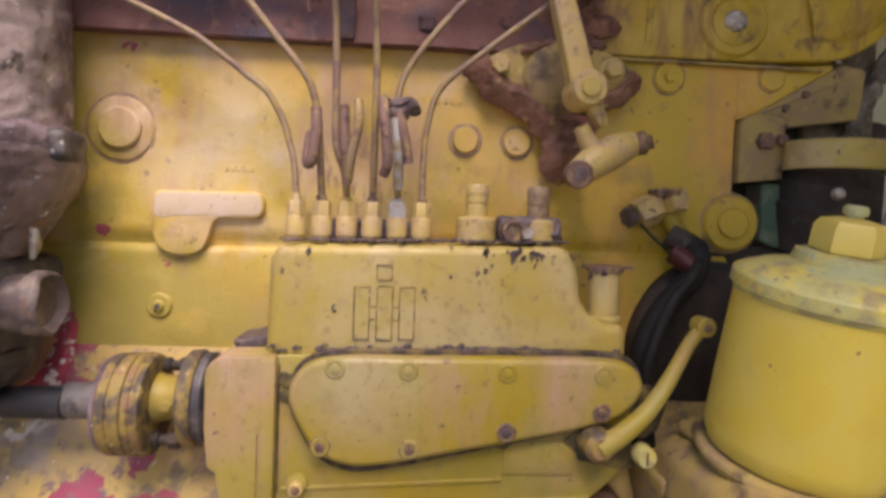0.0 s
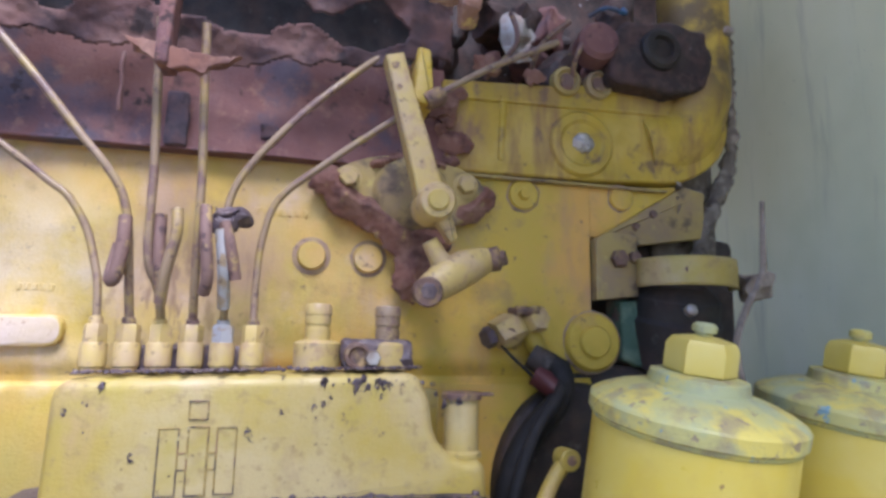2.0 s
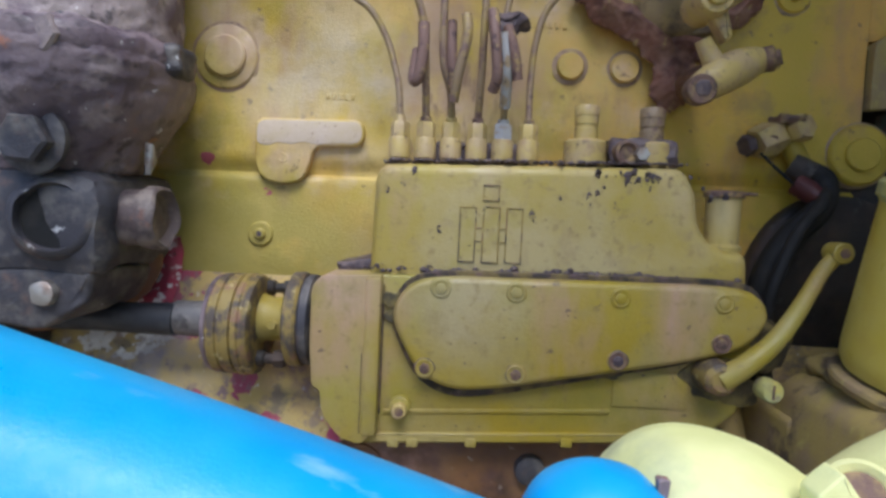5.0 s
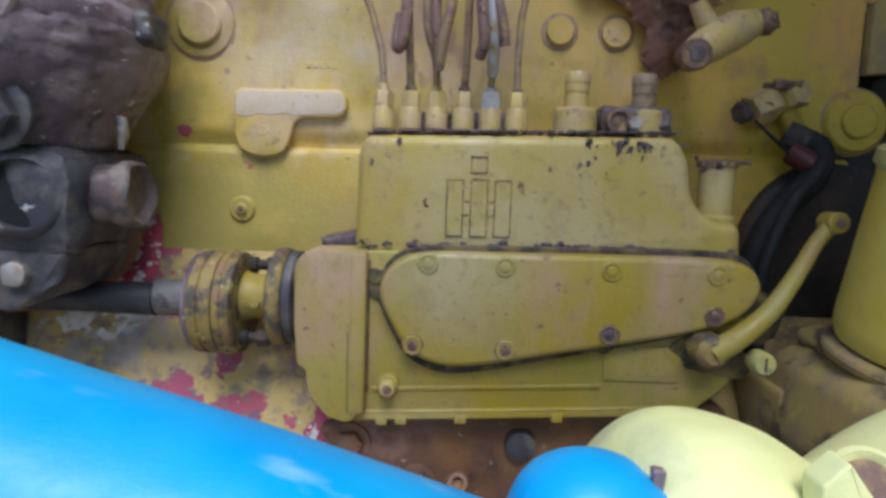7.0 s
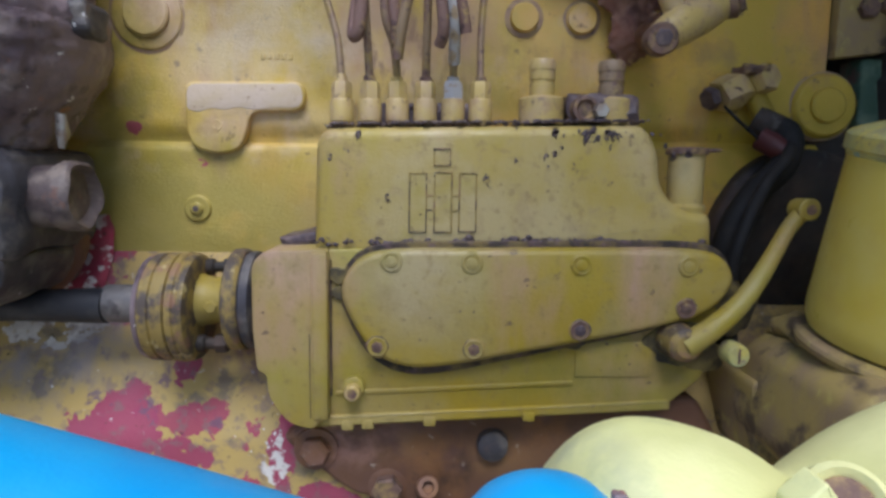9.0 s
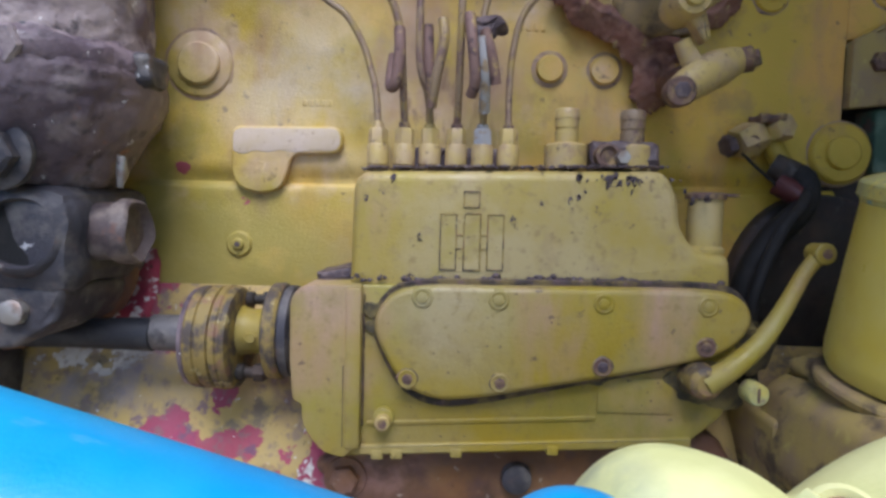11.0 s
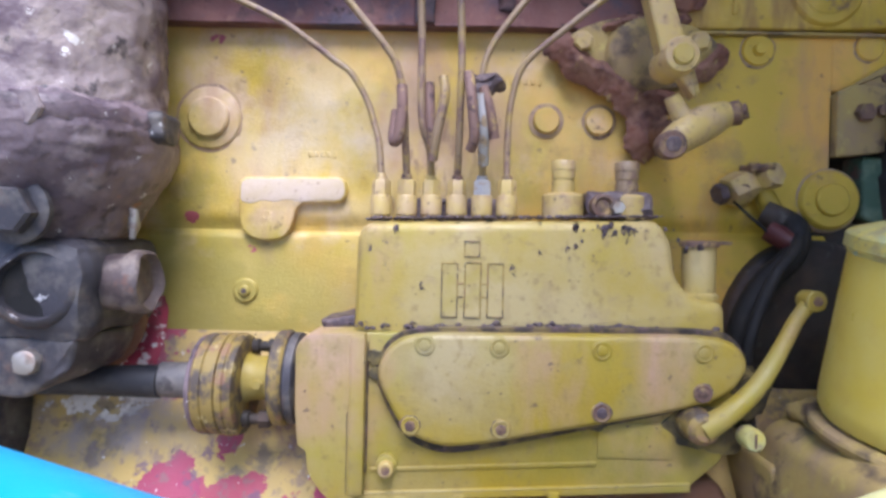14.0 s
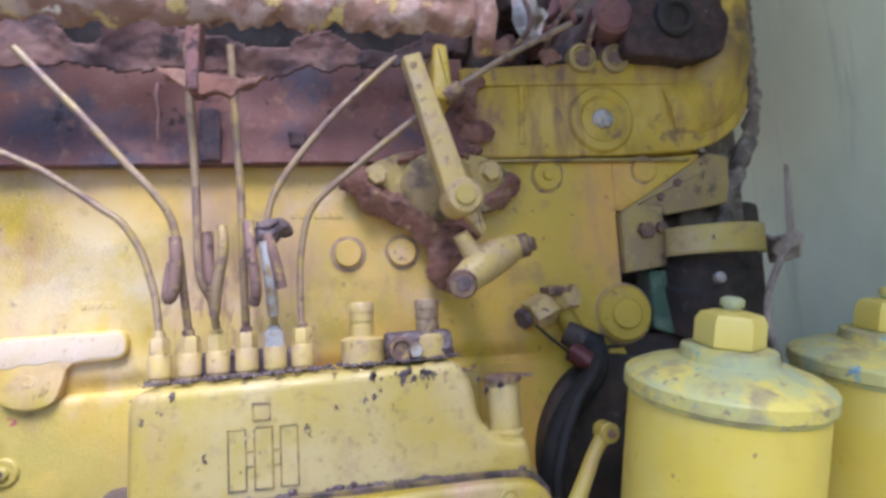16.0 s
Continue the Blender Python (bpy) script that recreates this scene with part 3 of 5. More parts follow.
for v in edge_bm.verts:
    low = max(0.0, 1.270 - v.co.z) / 0.008
    pit = noise.noise(v.co * 85) + 0.45 * noise.noise(v.co * 210) + 0.12 * noise.noise(v.co * 480)
    v.co.z -= (0.0008 + 0.0034 * low) * (pit + 0.2)
    v.co.y += 0.0032 * pit - 0.001
part("rolled_edge", edge_bm, "hood", hood, "flaking yellow rolled edge eaten by rust", 60)
part("paint_strip", rough_up(tube([(-0.9, -0.3555, 1.2755), (-0.4, -0.3555, 1.2755), (0.0, -0.3565, 1.2755), (0.165, -0.3555, 1.2755)], 0.0036, seg=10, n=90), 0.0016, 70), "hoodpaint", hood, "strip of yellow paint left on the fold")
part("end_flap", rough_up(subdivided(box(0.170, 0.178, -0.360, -0.340, 1.252, 1.325, 0.003), 5), 0.004, 90), "hood", hood, "torn rusty corner")
part("stay", box(-0.90, -0.87, -0.352, 0.0, 1.335, 1.345, 0.002), "hood", hood)
part("stay_post", box(-0.90, -0.87, -0.03, 0.0, 1.335, 1.70, 0.002), "hood", hood)
part("rear_post", box(-1.2, -1.15, 0.65, 0.72, 0.0, 1.70, 0.004), "hood", hood)
part("front_post", box(0.60, 0.65, 0.66, 0.72, 0.0, 1.70, 0.004), "hood", hood)

# ---- engine block ----
block = thing("engine_block", "yellow painted cast iron diesel engine block, dusty and chipped", "engine")


def wall_y(x, z):
    d = z - 1.066 - 0.012 * (x + 0.0)
    groove = 0.0065 * math.exp(-(d / 0.0035) ** 2) if d < 0 else 0.0065 * math.exp(-(d / 0.011) ** 2)
    low = -min(0.068, (0.955 - z) * 0.42) if z < 0.955 else 0.0
    return groove + low + 0.0012 * noise.noise(Vector((x * 22, 0, z * 22)))


wall_xs, wall_zs = lin(-0.75, 0.412, 150), lin(0.955, 1.277, 90)
part("side_wall", joined(sheet(wall_xs, wall_zs, wall_y), box(-0.75, 0.412, 0.012, 0.30, 0.60, 1.276, 0.0)), "block", block)
# the block's end beyond the flat, up to the slanting edge
part("end_wall", slab([(0.412, 1.277), (0.412, 1.222), (0.424, 1.222), (0.520, 1.281), (0.520, 1.287)], -0.0005, 0.20, 0.002), "block", block)
part("lower_skirt", sheet(lin(-0.75, 0.45, 120), lin(0.60, 0.956, 40), wall_y), "skirt", block, "old yellow paint flaking off red primer and white filler")
part("red_patch", rough_up(sheet(lin(-0.335, -0.282, 14), lin(0.900, 0.992, 20), lambda x, z: wall_y(x, z) - 0.004), 0.004, 60), "redchip", block, "bare red primer with white flecks")


def round_boss(x, z, r, h, y=0.0, name="boss", inner=None, mat="block"):
    ob = part(name, lathe((x, y + 0.006, z), FRONT, [(0, r * 1.10), (0.005, r * 1.06), (0.006 + h * 0.7, r), (0.006 + h, r * 0.93)], 36), mat, block)
    if inner:
        part("plug", lathe((x, y, z), FRONT, [(0, inner), (h + 0.0035, inner), (h + 0.005, inner * 0.9)], 30), mat, ob)
    return ob


round_boss(-0.240, 1.181, 0.0325, 0.0035, name="core_plug", inner=0.0215)
round_boss(0.115, 1.185, 0.0135, 0.006, name="oil_plug")
round_boss(0.170, 1.185, 0.0145, 0.006, name="oil_plug")
round_boss(0.334, 1.263, 0.0165, 0.004, name="threaded_boss", inner=0.006)
round_boss(0.450, 1.268, 0.014, 0.003, y=-0.001, name="threaded_boss")
rb = round_boss(0.412, 1.108, 0.030, 0.005, y=-0.002, name="ring_boss", inner=0.017)
for ox, oz in ((0.115, 1.185), (0.170, 1.185)):
    part("plug_groove", lathe((ox, 0.004, oz), FRONT, [(0, 0.0190), (0.0045, 0.0185), (0.0052, 0.0155)], 36), "dirtring", block, "dirt-filled groove")
part("bolt_hole", joined(lathe((-0.199, 0.004, 0.999), FRONT, [(0, 0.0135), (0.006, 0.013), (0.0075, 0.0115)], 28), lathe((-0.199, 0.0, 0.999), FRONT, [(0, 0.006), (0.006, 0.006), (0.0075, 0.0045)], 20)), "block", block)
part("hole_core", lathe((-0.199, -0.002, 0.999), FRONT, [(0, 0.0028), (0.0062, 0.0028)], 12), "sludge", block)

for ox, oz, r in ((-0.240, 1.181, 0.0362), (0.334, 1.263, 0.0192), (0.450, 1.268, 0.0165), (0.412, 1.108, 0.0338)):
    part("dirt_ring", rough_up(lathe((ox, 0.004, oz), FRONT, [(0, r * 1.02), (0.0042, r), (0.0050, r * 0.93)], 48), 0.0012, 120), "dirtring", block, "greasy dirt round the boss")
slot_pts = round_poly([(-0.2055, 1.119), (-0.0925, 1.121), (-0.0925, 1.094), (-0.1440, 1.092), (-0.1485, 1.072), (-0.1560, 1.056), (-0.1780, 1.0510), (-0.1990, 1.058), (-0.2055, 1.074)], [0.011, 0.0128, 0.0128, 0.010, 0.010, 0.012, 0.016, 0.012, 0.010], 8)
slot = part("slot_boss", slab(slot_pts, -0.0085, 0.005, 0.0025), "block", block)
part("dimple", lathe((-0.176, -0.0078, 1.079), FRONT, [(0, 0.0055), (0.0012, 0.0052), (0.0014, 0.0040), (0.0006, 0.002)], 20), "block", slot)
part("pad_face", slab(round_poly([(-0.2035, 1.117), (-0.0945, 1.119), (-0.0945, 1.0965), (-0.122, 1.096), (-0.143, 1.0935), (-0.156, 1.0965), (-0.168, 1.0925), (-0.181, 1.0955), (-0.192, 1.0900), (-0.2035, 1.0935)], [0.01, 0.0110, 0.0110, 0.004, 0.006, 0.006, 0.006, 0.006, 0.006, 0.003], 6), -0.0090, -0.006, 0.0006), "dustpad", slot, "bare dusty pad")
rng = random.Random(4)
for i in range(7):
    part("cast_mark", box(0.060 + i * 0.0075, 0.0645 + i * 0.0075, -0.0012, 0.004, 1.2225, 1.2295, 0.0006, 1), "block", block)
for i in range(5):
    part("cast_mark", box(-0.135 + i * 0.0065, -0.131 + i * 0.0065, -0.0012, 0.004, 1.142, 1.148, 0.0006, 1), "block", block)

# ---- cylinder head ----
head = thing("cylinder_head", "cast iron cylinder head, mostly rusted purple-brown, partly yellow", "cylinder head")


def head_y(x, z):
    return -0.016 + 0.006 * noise.noise(Vector((x * 14, 0.3, z * 14))) + (z - 1.28) * 0.10


part("rusty_side", joined(sheet(lin(-0.75, 0.243, 130), lin(1.277, 1.392, 24), head_y), box(-0.75, 0.239, 0.03, 0.40, 1.279, 1.382, 0)), "rust", head)
# raised rusty blocks; their dark colour stands in for the shade of gaps
for sx0, sx1, sz0, sz1 in ((-0.024, -0.004, 1.279, 1.330), (0.061, 0.078, 1.292, 1.306)):
    part("painted_slot", rough_up(subdivided(box(sx0, sx1, -0.0215, 0.0, sz0, sz1, 0.002), 3), 0.0022, 110), "purplerust", head, "rusty purple-black block, dark colour standing in for a shaded slot")
# added backing, coloured black so the cavity behind the shield looks unlit
part("cavity_backing", box(-0.75, 0.262, 0.17, 0.40, 1.382, 1.62, 0.01), "darkmetal", head, "black backing added for the dark cavity above the head")
part("gasket_edge", rough_up(subdivided(box(-0.75, 0.239, -0.0165, 0.02, 1.2762, 1.2795, 0.001), 6), 0.0015, 90), "rust", head)
part("yellow_end", slab(round_poly([(0.240, 1.2805), (0.420, 1.2830), (0.528, 1.2890), (0.575, 1.320), (0.590, 1.356), (0.576, 1.415), (0.45, 1.400), (0.37, 1.388), (0.240, 1.380)], [0.004, 0.02, 0.03, 0.02, 0.03, 0.02, 0.02, 0.02, 0.006]), -0.0105, 0.25, 0.0035, 4), "headpaint", head)
part("seam_rib", slab([(0.267, 1.3595), (0.512, 1.366), (0.512, 1.369), (0.267, 1.3625)], -0.0130, -0.005, 0.001), "headpaint", head)
part("step_rib", slab(round_poly([(0.302, 1.296), (0.308, 1.296), (0.312, 1.368), (0.304, 1.368)], 0.002), -0.0125, -0.005, 0.0015), "headpaint", head)
part("gasket_line", rough_up(subdivided(box(0.240, 0.505, -0.0085, 0.02, 1.2772, 1.2803, 0.0006), 4), 0.0006, 90), "bracket", head, "dirty gasket edge")
ring = part("ring_boss", lathe((0.398, -0.004, 1.323), FRONT, [(0, 0.0395), (0.008, 0.0375), (0.011, 0.0345), (0.0115, 0.027), (0.008, 0.023), (0.008, 0.015)], 44), "headpaint", head)
part("plug", rough_up(lathe((0.400, -0.010, 1.324), FRONT, [(0, 0.0125), (0.004, 0.0115), (0.006, 0.008), (0.0065, 0.003)], 24), 0.0035, 190), "steel", ring, "corroded pale plug")
for bx in (0.380, 0.419):
    b = part("cover_boss", lathe((bx, -0.006, 1.393), FRONT, [(0, 0.0170), (0.010, 0.0160), (0.012, 0.0125), (0.008, 0.0105)], 28), "bracket", head)
    part("hole", lathe((bx, -0.0145, 1.393), FRONT, [(0, 0.0085), (0.0016, 0.0080)], 16), "bolt", b)
elbow = part("elbow", tube([(0.49, 0.03, 1.335), (0.535, 0.02, 1.350), (0.556, 0.01, 1.40), (0.560, 0.01, 1.46), (0.562, 0.01, 1.56)], [0.050, 0.046, 0.042, 0.042, 0.042], 24, 8), "headpaint", head, "yellow outlet elbow")
part("strut_lug", slab(round_poly([(0.196, 1.320), (0.216, 1.318), (0.212, 1.372), (0.200, 1.374)], 0.003), -0.085, -0.03, 0.003), "block", head)

rng = random.Random(21)
for i in range(10):
    cr = rng.uniform(0.006, 0.014)
    cb = bmesh.new()
    bmesh.ops.create_icosphere(cb, subdivisions=3, radius=cr)
    rough_up(cb, cr * 0.5, 1.0 / cr, i)
    rough_up(cb, cr * 0.3, 3.0 / cr, i + 3)
    px, pz = 0.238 + abs(rng.gauss(0, 0.014)), rng.uniform(1.285, 1.385)
    if i > 6:
        px, pz = rng.uniform(0.26, 0.50), 1.378 + 0.06 * (0.1 + rng.random() * 0.3)
    for v in cb.verts:
        v.co = Vector((v.co.x * 1.2 + px, v.co.y * 0.4 - 0.014, v.co.z + pz))
    part("rust_scab", cb, "flakerust", head, sharp=60)

# lumps of corroded gear on top of the head end
junk = thing("corroded_fittings", "lump of corroded oily fittings on the cylinder head", "fittings")
rng = random.Random(11)
for i in range(30):
    x, y = rng.uniform(0.25, 0.55), rng.uniform(0.01, 0.08)
    z = rng.uniform(1.375, 1.49) + 0.03 * (x - 0.25)
    r = rng.uniform(0.008, 0.026)
    b = bmesh.new()
    if i % 3 == 0:
        bmesh.ops.create_cube(b, size=r * 2)
        subdivided(b, 5)
    else:
        bmesh.ops.create_icosphere(b, subdivisions=4, radius=r)
    rough_up(b, r * 0.24, 1.1 / r, i)
    rough_up(b, r * 0.12, 3.2 / r, i + 7)
    turn = Euler((rng.uniform(0, 3), rng.uniform(0, 3), rng.uniform(0, 3))).to_matrix()
    for v in b.verts:
        v.co = turn @ Vector((v.co.x * 1.4, v.co.y, v.co.z * 0.8)) + Vector((x, y, z))
    part("lump", b, "debris" if i % 9 else "rust", junk, sharp=100)
for i in range(5):
    x = 0.29 + 0.05 * i
    part("bent_rod", tube([(x, 0.0, 1.39), (x + rng.uniform(-0.02, 0.03), -0.03, 1.42), (x + rng.uniform(-0.03, 0.05), -0.02, 1.46)], 0.003, 8), "bolt" if i % 2 else "pipe_rust", junk)
sz = part("seized_block", rough_up(subdivided(slab(round_poly([(0.424, 1.390), (0.500, 1.384), (0.541, 1.394), (0.552, 1.425), (0.545, 1.464), (0.500, 1.470), (0.440, 1.462), (0.422, 1.435)], 0.008), -0.036, 0.06, 0.006, 3), 2), 0.0034, 62), "debris", junk, "dark oily cast block")
part("mouth", lathe((0.482, -0.036, 1.432), FRONT, [(0, 0.024), (0.006, 0.0235), (0.009, 0.020), (0.009, 0.014), (0.003, 0.013)], 32), "darkmetal", sz, "round port")
part("cap_plug", lathe((0.414, -0.010, 1.434), (-0.1, -1, 0.1), [(0, 0.024), (0.022, 0.0235), (0.027, 0.019)], 30), "rust", junk, "maroon rusted round plug")
part("wire_loop", tube([(0.405, -0.02, 1.470), (0.420, -0.032, 1.476), (0.440, -0.032, 1.474), (0.452, -0.02, 1.482), (0.458, 0.0, 1.50)], 0.0026, 10, 8), "wireblue", junk, "blue insulated wire")
part("pale_clip", rough_up(subdivided(box(0.572, 0.586, -0.034, -0.020, 1.468, 1.478, 0.003), 2), 0.002, 120), "steel", junk, "pale clip")
part("backing", box(0.262, 0.62, 0.09, 0.30, 1.36, 1.62, 0.01), "debris", junk)
part("torn_foil", rough_up(sheet(lin(0.315, 0.345, 10), lin(1.42, 1.47, 12), lambda x, z: 0.0), 0.014, 60), "steel", junk, "torn pale foil")

# ---- corroded heat shield with its bracket ----
shield_bm = sheet(lin(-0.62, 0.235, 330), lin(1.292, 1.52, 100), lambda x, z: -0.062 - 0.015 * noise.noise(Vector((x * 13, 4.0, z * 13))) - 0.004 * noise.noise(Vector((x * 50, 1.0, z * 50))) - 0.16 * max(0, z - 1.33))
gone = []
for f in shield_bm.faces:
    c = f.calc_center_median()
    low = 1.352 + 0.016 * noise.noise(Vector((c.x * 11, 0, 7.0))) + 0.008 * noise.noise(Vector((c.x * 45, 0, 3.0))) + 0.07 * max(0.0, c.x - 0.05)
    if c.z < low or noise.noise(Vector((c.x * 17, 2.5, c.z * 24))) > (0.36 if c.z < 1.372 else 0.10):
        gone.append(f)
bmesh.ops.delete(shield_bm, geom=gone, context="FACES")
rough_up(shield_bm, 0.0014, 160, 3)
shield = tagged(place("heat_shield", shield_bm, "shieldrust"), "thin heat shield rusted into ragged holes under the hood", "heat shield")
solid(shield, 0.0025)
sb = rough_up(subdivided(slab([(-0.036, 1.329), (-0.012, 1.311), (0.006, 1.309), (0.020, 1.305), (0.034, 1.313), (0.049, 1.322), (0.030, 1.3225), (0.004, 1.3245)], -0.126, -0.119, 0.0015), 4), 0.0045, 130)
part("pipe_bracket", sb, "flakerust", shield, "rusty clamp bracket")
part("bracket_stem", rough_up(subdivided(box(-0.0125, -0.0010, -0.128, -0.100, 1.31, 1.400, 0.003), 3), 0.003, 60), "rust", shield)
part("hanging_shred", rough_up(subdivided(box(-0.036, -0.033, -0.125, -0.121, 1.268, 1.318, 0.001), 3), 0.003, 70), "shieldrust", shield)

# ---- injection pump ----
pump = thing("injection_pump", "six-outlet diesel injection pump in dusty yellow paint bolted to the block", "fuel pump")
up_pts = round_poly([(-0.069, 0.950), (-0.066, 1.072), (0.204, 1.079), (0.216, 1.058), (0.219, 1.028), (0.236, 1.009), (0.264, 1.008), (0.267, 0.950)], [0.012, 0.018, 0.022, 0.012, 0.012, 0.012, 0.012, 0.012], 7)
upper = part("upper_housing", slab(up_pts, -0.1005, -0.022, 0.0100, 7), "pump", pump)
part("back_mount", box(-0.055, 0.24, -0.024, 0.0, 0.985, 1.06, 0.004), "pump", upper)


def outline_frame(x0, x1, z0, z1, name):
    w, y0, y1 = 0.0011, -0.1016, -0.0990
    b = joined(box(x0, x1, y0, y1, z1 - w, z1, 0.0003, 1), box(x0, x1, y0, y1, z0, z0 + w, 0.0003, 1),
               box(x0, x0 + w, y0 + 0.0002, y1, z0 + w, z1 - w, 0.0, 1), box(x1 - w, x1, y0 + 0.0002, y1, z0 + w, z1 - w, 0.0, 1))
    return part(name, b, "coupling", upper)


outline_frame(0.0295, 0.0440, 1.0425, 1.0570, "emblem_outline")
outline_frame(0.0095, 0.0245, 0.9875, 1.0370, "emblem_outline")
outline_frame(0.0300, 0.0455, 0.9875, 1.0380, "emblem_outline")
outline_frame(0.0505, 0.0655, 0.9885, 1.0375, "emblem_outline")
for x0 in (0.0102, 0.0307, 0.0512):
    part("emblem_bar", box(x0 + 0.0005, x0 + 0.0135, -0.1010, -0.099, 0.9890, 1.0362, 0.0004, 1), "pump", upper)
for x0, z0 in ((0.0245, 1.006), (0.0250, 1.018), (0.0458, 1.006), (0.0458, 1.018)):
    part("emblem_tab", box(x0, x0 + 0.0052, -0.1013, -0.099, z0, z0 + 0.0012, 0.0002, 1), "coupling", upper)

low_pts = round_poly([(-0.068, 0.826), (-0.068, 0.974), (0.262, 0.978), (0.272, 0.93), (0.262, 0.868), (0.232, 0.842)], [0.002, 0.003, 0.012, 0.01, 0.008, 0.004], 5)
lower = part("lower_body", slab(low_pts, -0.1065, -0.020, 0.003, 3), "lower", pump)
end_pts = round_poly([(-0.116, 0.908), (-0.116, 0.962), (-0.106, 0.973), (-0.055, 0.9745), (-0.0545, 0.838), (-0.068, 0.8235), (-0.088, 0.828), (-0.104, 0.851), (-0.1055, 0.870), (-0.113, 0.874)], [0.004, 0.008, 0.008, 0.003, 0.003, 0.004, 0.012, 0.008, 0.003, 0.003], 4)
endh = part("end_housing", slab(end_pts, -0.1160, -0.015, 0.0016, 2), "lower", pump)
part("joint_line", box(-0.0702, -0.0693, -0.1164, -0.110, 0.833, 0.905, 0.0003, 1), "gasketdirt", endh)
part("joint_dirt", rough_up(subdivided(box(-0.0547, -0.0528, -0.1090, -0.105, 0.850, 0.966, 0.0003, 1), 3), 0.0006, 180), "gasketdirt", endh, "dirt in the joint")
part("dowel", lathe((-0.122, -0.09, 0.896), (1, 0, 0), [(0, 0.0035), (0.009, 0.0035)], 10), "fitting", endh)
part("strap_rib", box(-0.0685, -0.0545, -0.1185, -0.100, 0.832, 0.972, 0.003), "lower", pump)
part("top_ridge", rough_up(subdivided(slab(round_poly([(-0.10, 0.969), (-0.105, 0.979), (-0.07, 0.986), (-0.064, 0.974)], 0.003), -0.075, -0.02, 0.003), 2), 0.002, 90), "sludge", pump)

cov_pts = smooth_loop([(0.000, 0.9755), (-0.030, 0.967), (-0.0435, 0.943), (-0.034, 0.915), (-0.016, 0.890), (0.012, 0.879), (0.047, 0.881), (0.095, 0.890), (0.152, 0.901), (0.214, 0.914), (0.256, 0.928), (0.274, 0.951), (0.266, 0.971), (0.240, 0.9785), (0.163, 0.9785), (0.068, 0.977)], 6)
cover = part("side_cover", slab(cov_pts, -0.1225, -0.104, 0.006, 4), "lower", pump)
# oily gasket, drawn wider below so its dark rim also gives the cover's shadow
gasket_pts = [Vector((0.115 + (p[0] - 0.115) * 1.018, 0.9270 + (p[1] - 0.929) * 1.145)) for p in cov_pts]
part("gasket", slab(gasket_pts, -0.1088, -0.104, 0.001, 1), "gasketdirt", pump, "oil-black gasket line round the cover, widened below as painted shade")
for i, (bx, bz) in enumerate([(-0.003, 0.9665), (0.061, 0.966), (0.149, 0.9655), (0.236, 0.9655), (-0.014, 0.897), (0.064, 0.8955), (0.150, 0.912), (0.236, 0.931)]):
    cb = part("cover_bolt", lathe((bx, -0.120, bz), FRONT, [(0, 0.0082), (0.0036, 0.0080), (0.0042, 0.0072), (0.0038, 0.0064)], 22), "bolt" if i in (6, 7) else "lower", cover)
    part("dirt_ring", rough_up(lathe((bx, -0.120, bz), FRONT, [(0, 0.0093), (0.0029, 0.0091), (0.0032, 0.0084)], 26), 0.0010, 220, i), "lower" if i < 4 else "coupling", cb)
    part("socket", hex_head((bx, -0.1232, bz), FRONT, 0.0050, 0.0020, 0.2 + i), "sludge" if i == 6 else ("bolt" if i in (4, 5, 7) else "lower"), cb)
dr = part("drain_plug", lathe((-0.035, -0.104, 0.858), FRONT, [(0, 0.0095), (0.007, 0.0092), (0.008, 0.0075)], 22), "lower", pump)
part("stem", lathe((-0.035, -0.109, 0.856), FRONT, [(0, 0.0068), (0.010, 0.0066), (0.011, 0.0056)], 18), "fitting", dr)
part("bore", lathe((-0.035, -0.1192, 0.856), FRONT, [(0, 0.0042), (0.0013, 0.0040)], 14), "bolt", dr)
part("name_plate", box(0.151, 0.216, -0.1082, -0.105, 0.868, 0.899, 0.0008), "lower", pump, "overpainted blank data plate")
part("bottom_rib", slab(round_poly([(-0.050, 0.850), (0.150, 0.8605), (0.150, 0.8645), (-0.050, 0.854)], 0.001), -0.1082, -0.104, 0.001), "lower", pump)
part("bottom_flange", slab(round_poly([(-0.068, 0.823), (0.233, 0.840), (0.233, 0.848), (-0.068, 0.832)], 0.001), -0.1105, -0.02, 0.0015), "lower", pump)
for tx in (-0.045, -0.028, 0.024, 0.108):
    part("flange_tab", box(tx, tx + 0.010, -0.1112, -0.09, 0.8205 + (tx + 0.05) * 0.055, 0.829 + (tx + 0.05) * 0.055, 0.0012), "lower", pump)

for gx, gz, gr, gy in ((-0.0475, 0.953, 0.0085, -0.1100), (-0.046, 0.938, 0.0070, -0.1096), (0.150, 0.899, 0.010, -0.1086), (0.238, 0.897, 0.026, -0.1087), (0.262, 0.885, 0.018, -0.1070)):
    loop = [Vector((gx + gr * (1 + 0.35 * noise.noise(Vector((math.cos(a) * 2, math.sin(a) * 2, gx * 40)))) * math.cos(a), gz + 0.75 * gr * (1 + 0.35 * noise.noise(Vector((math.cos(a) * 2.3, math.sin(a) * 2.3, gz * 50)))) * math.sin(a))) for a in lin(0, 2 * math.pi * 39 / 40, 40)]
    part("grease_stain", slab(loop, gy, -0.1035, 0.0004, 1), "grease", pump, "greasy black stain")

# delivery nuts with their collars
NUTS = [-0.0495, -0.0255, -0.002, 0.022, 0.046, 0.0695]
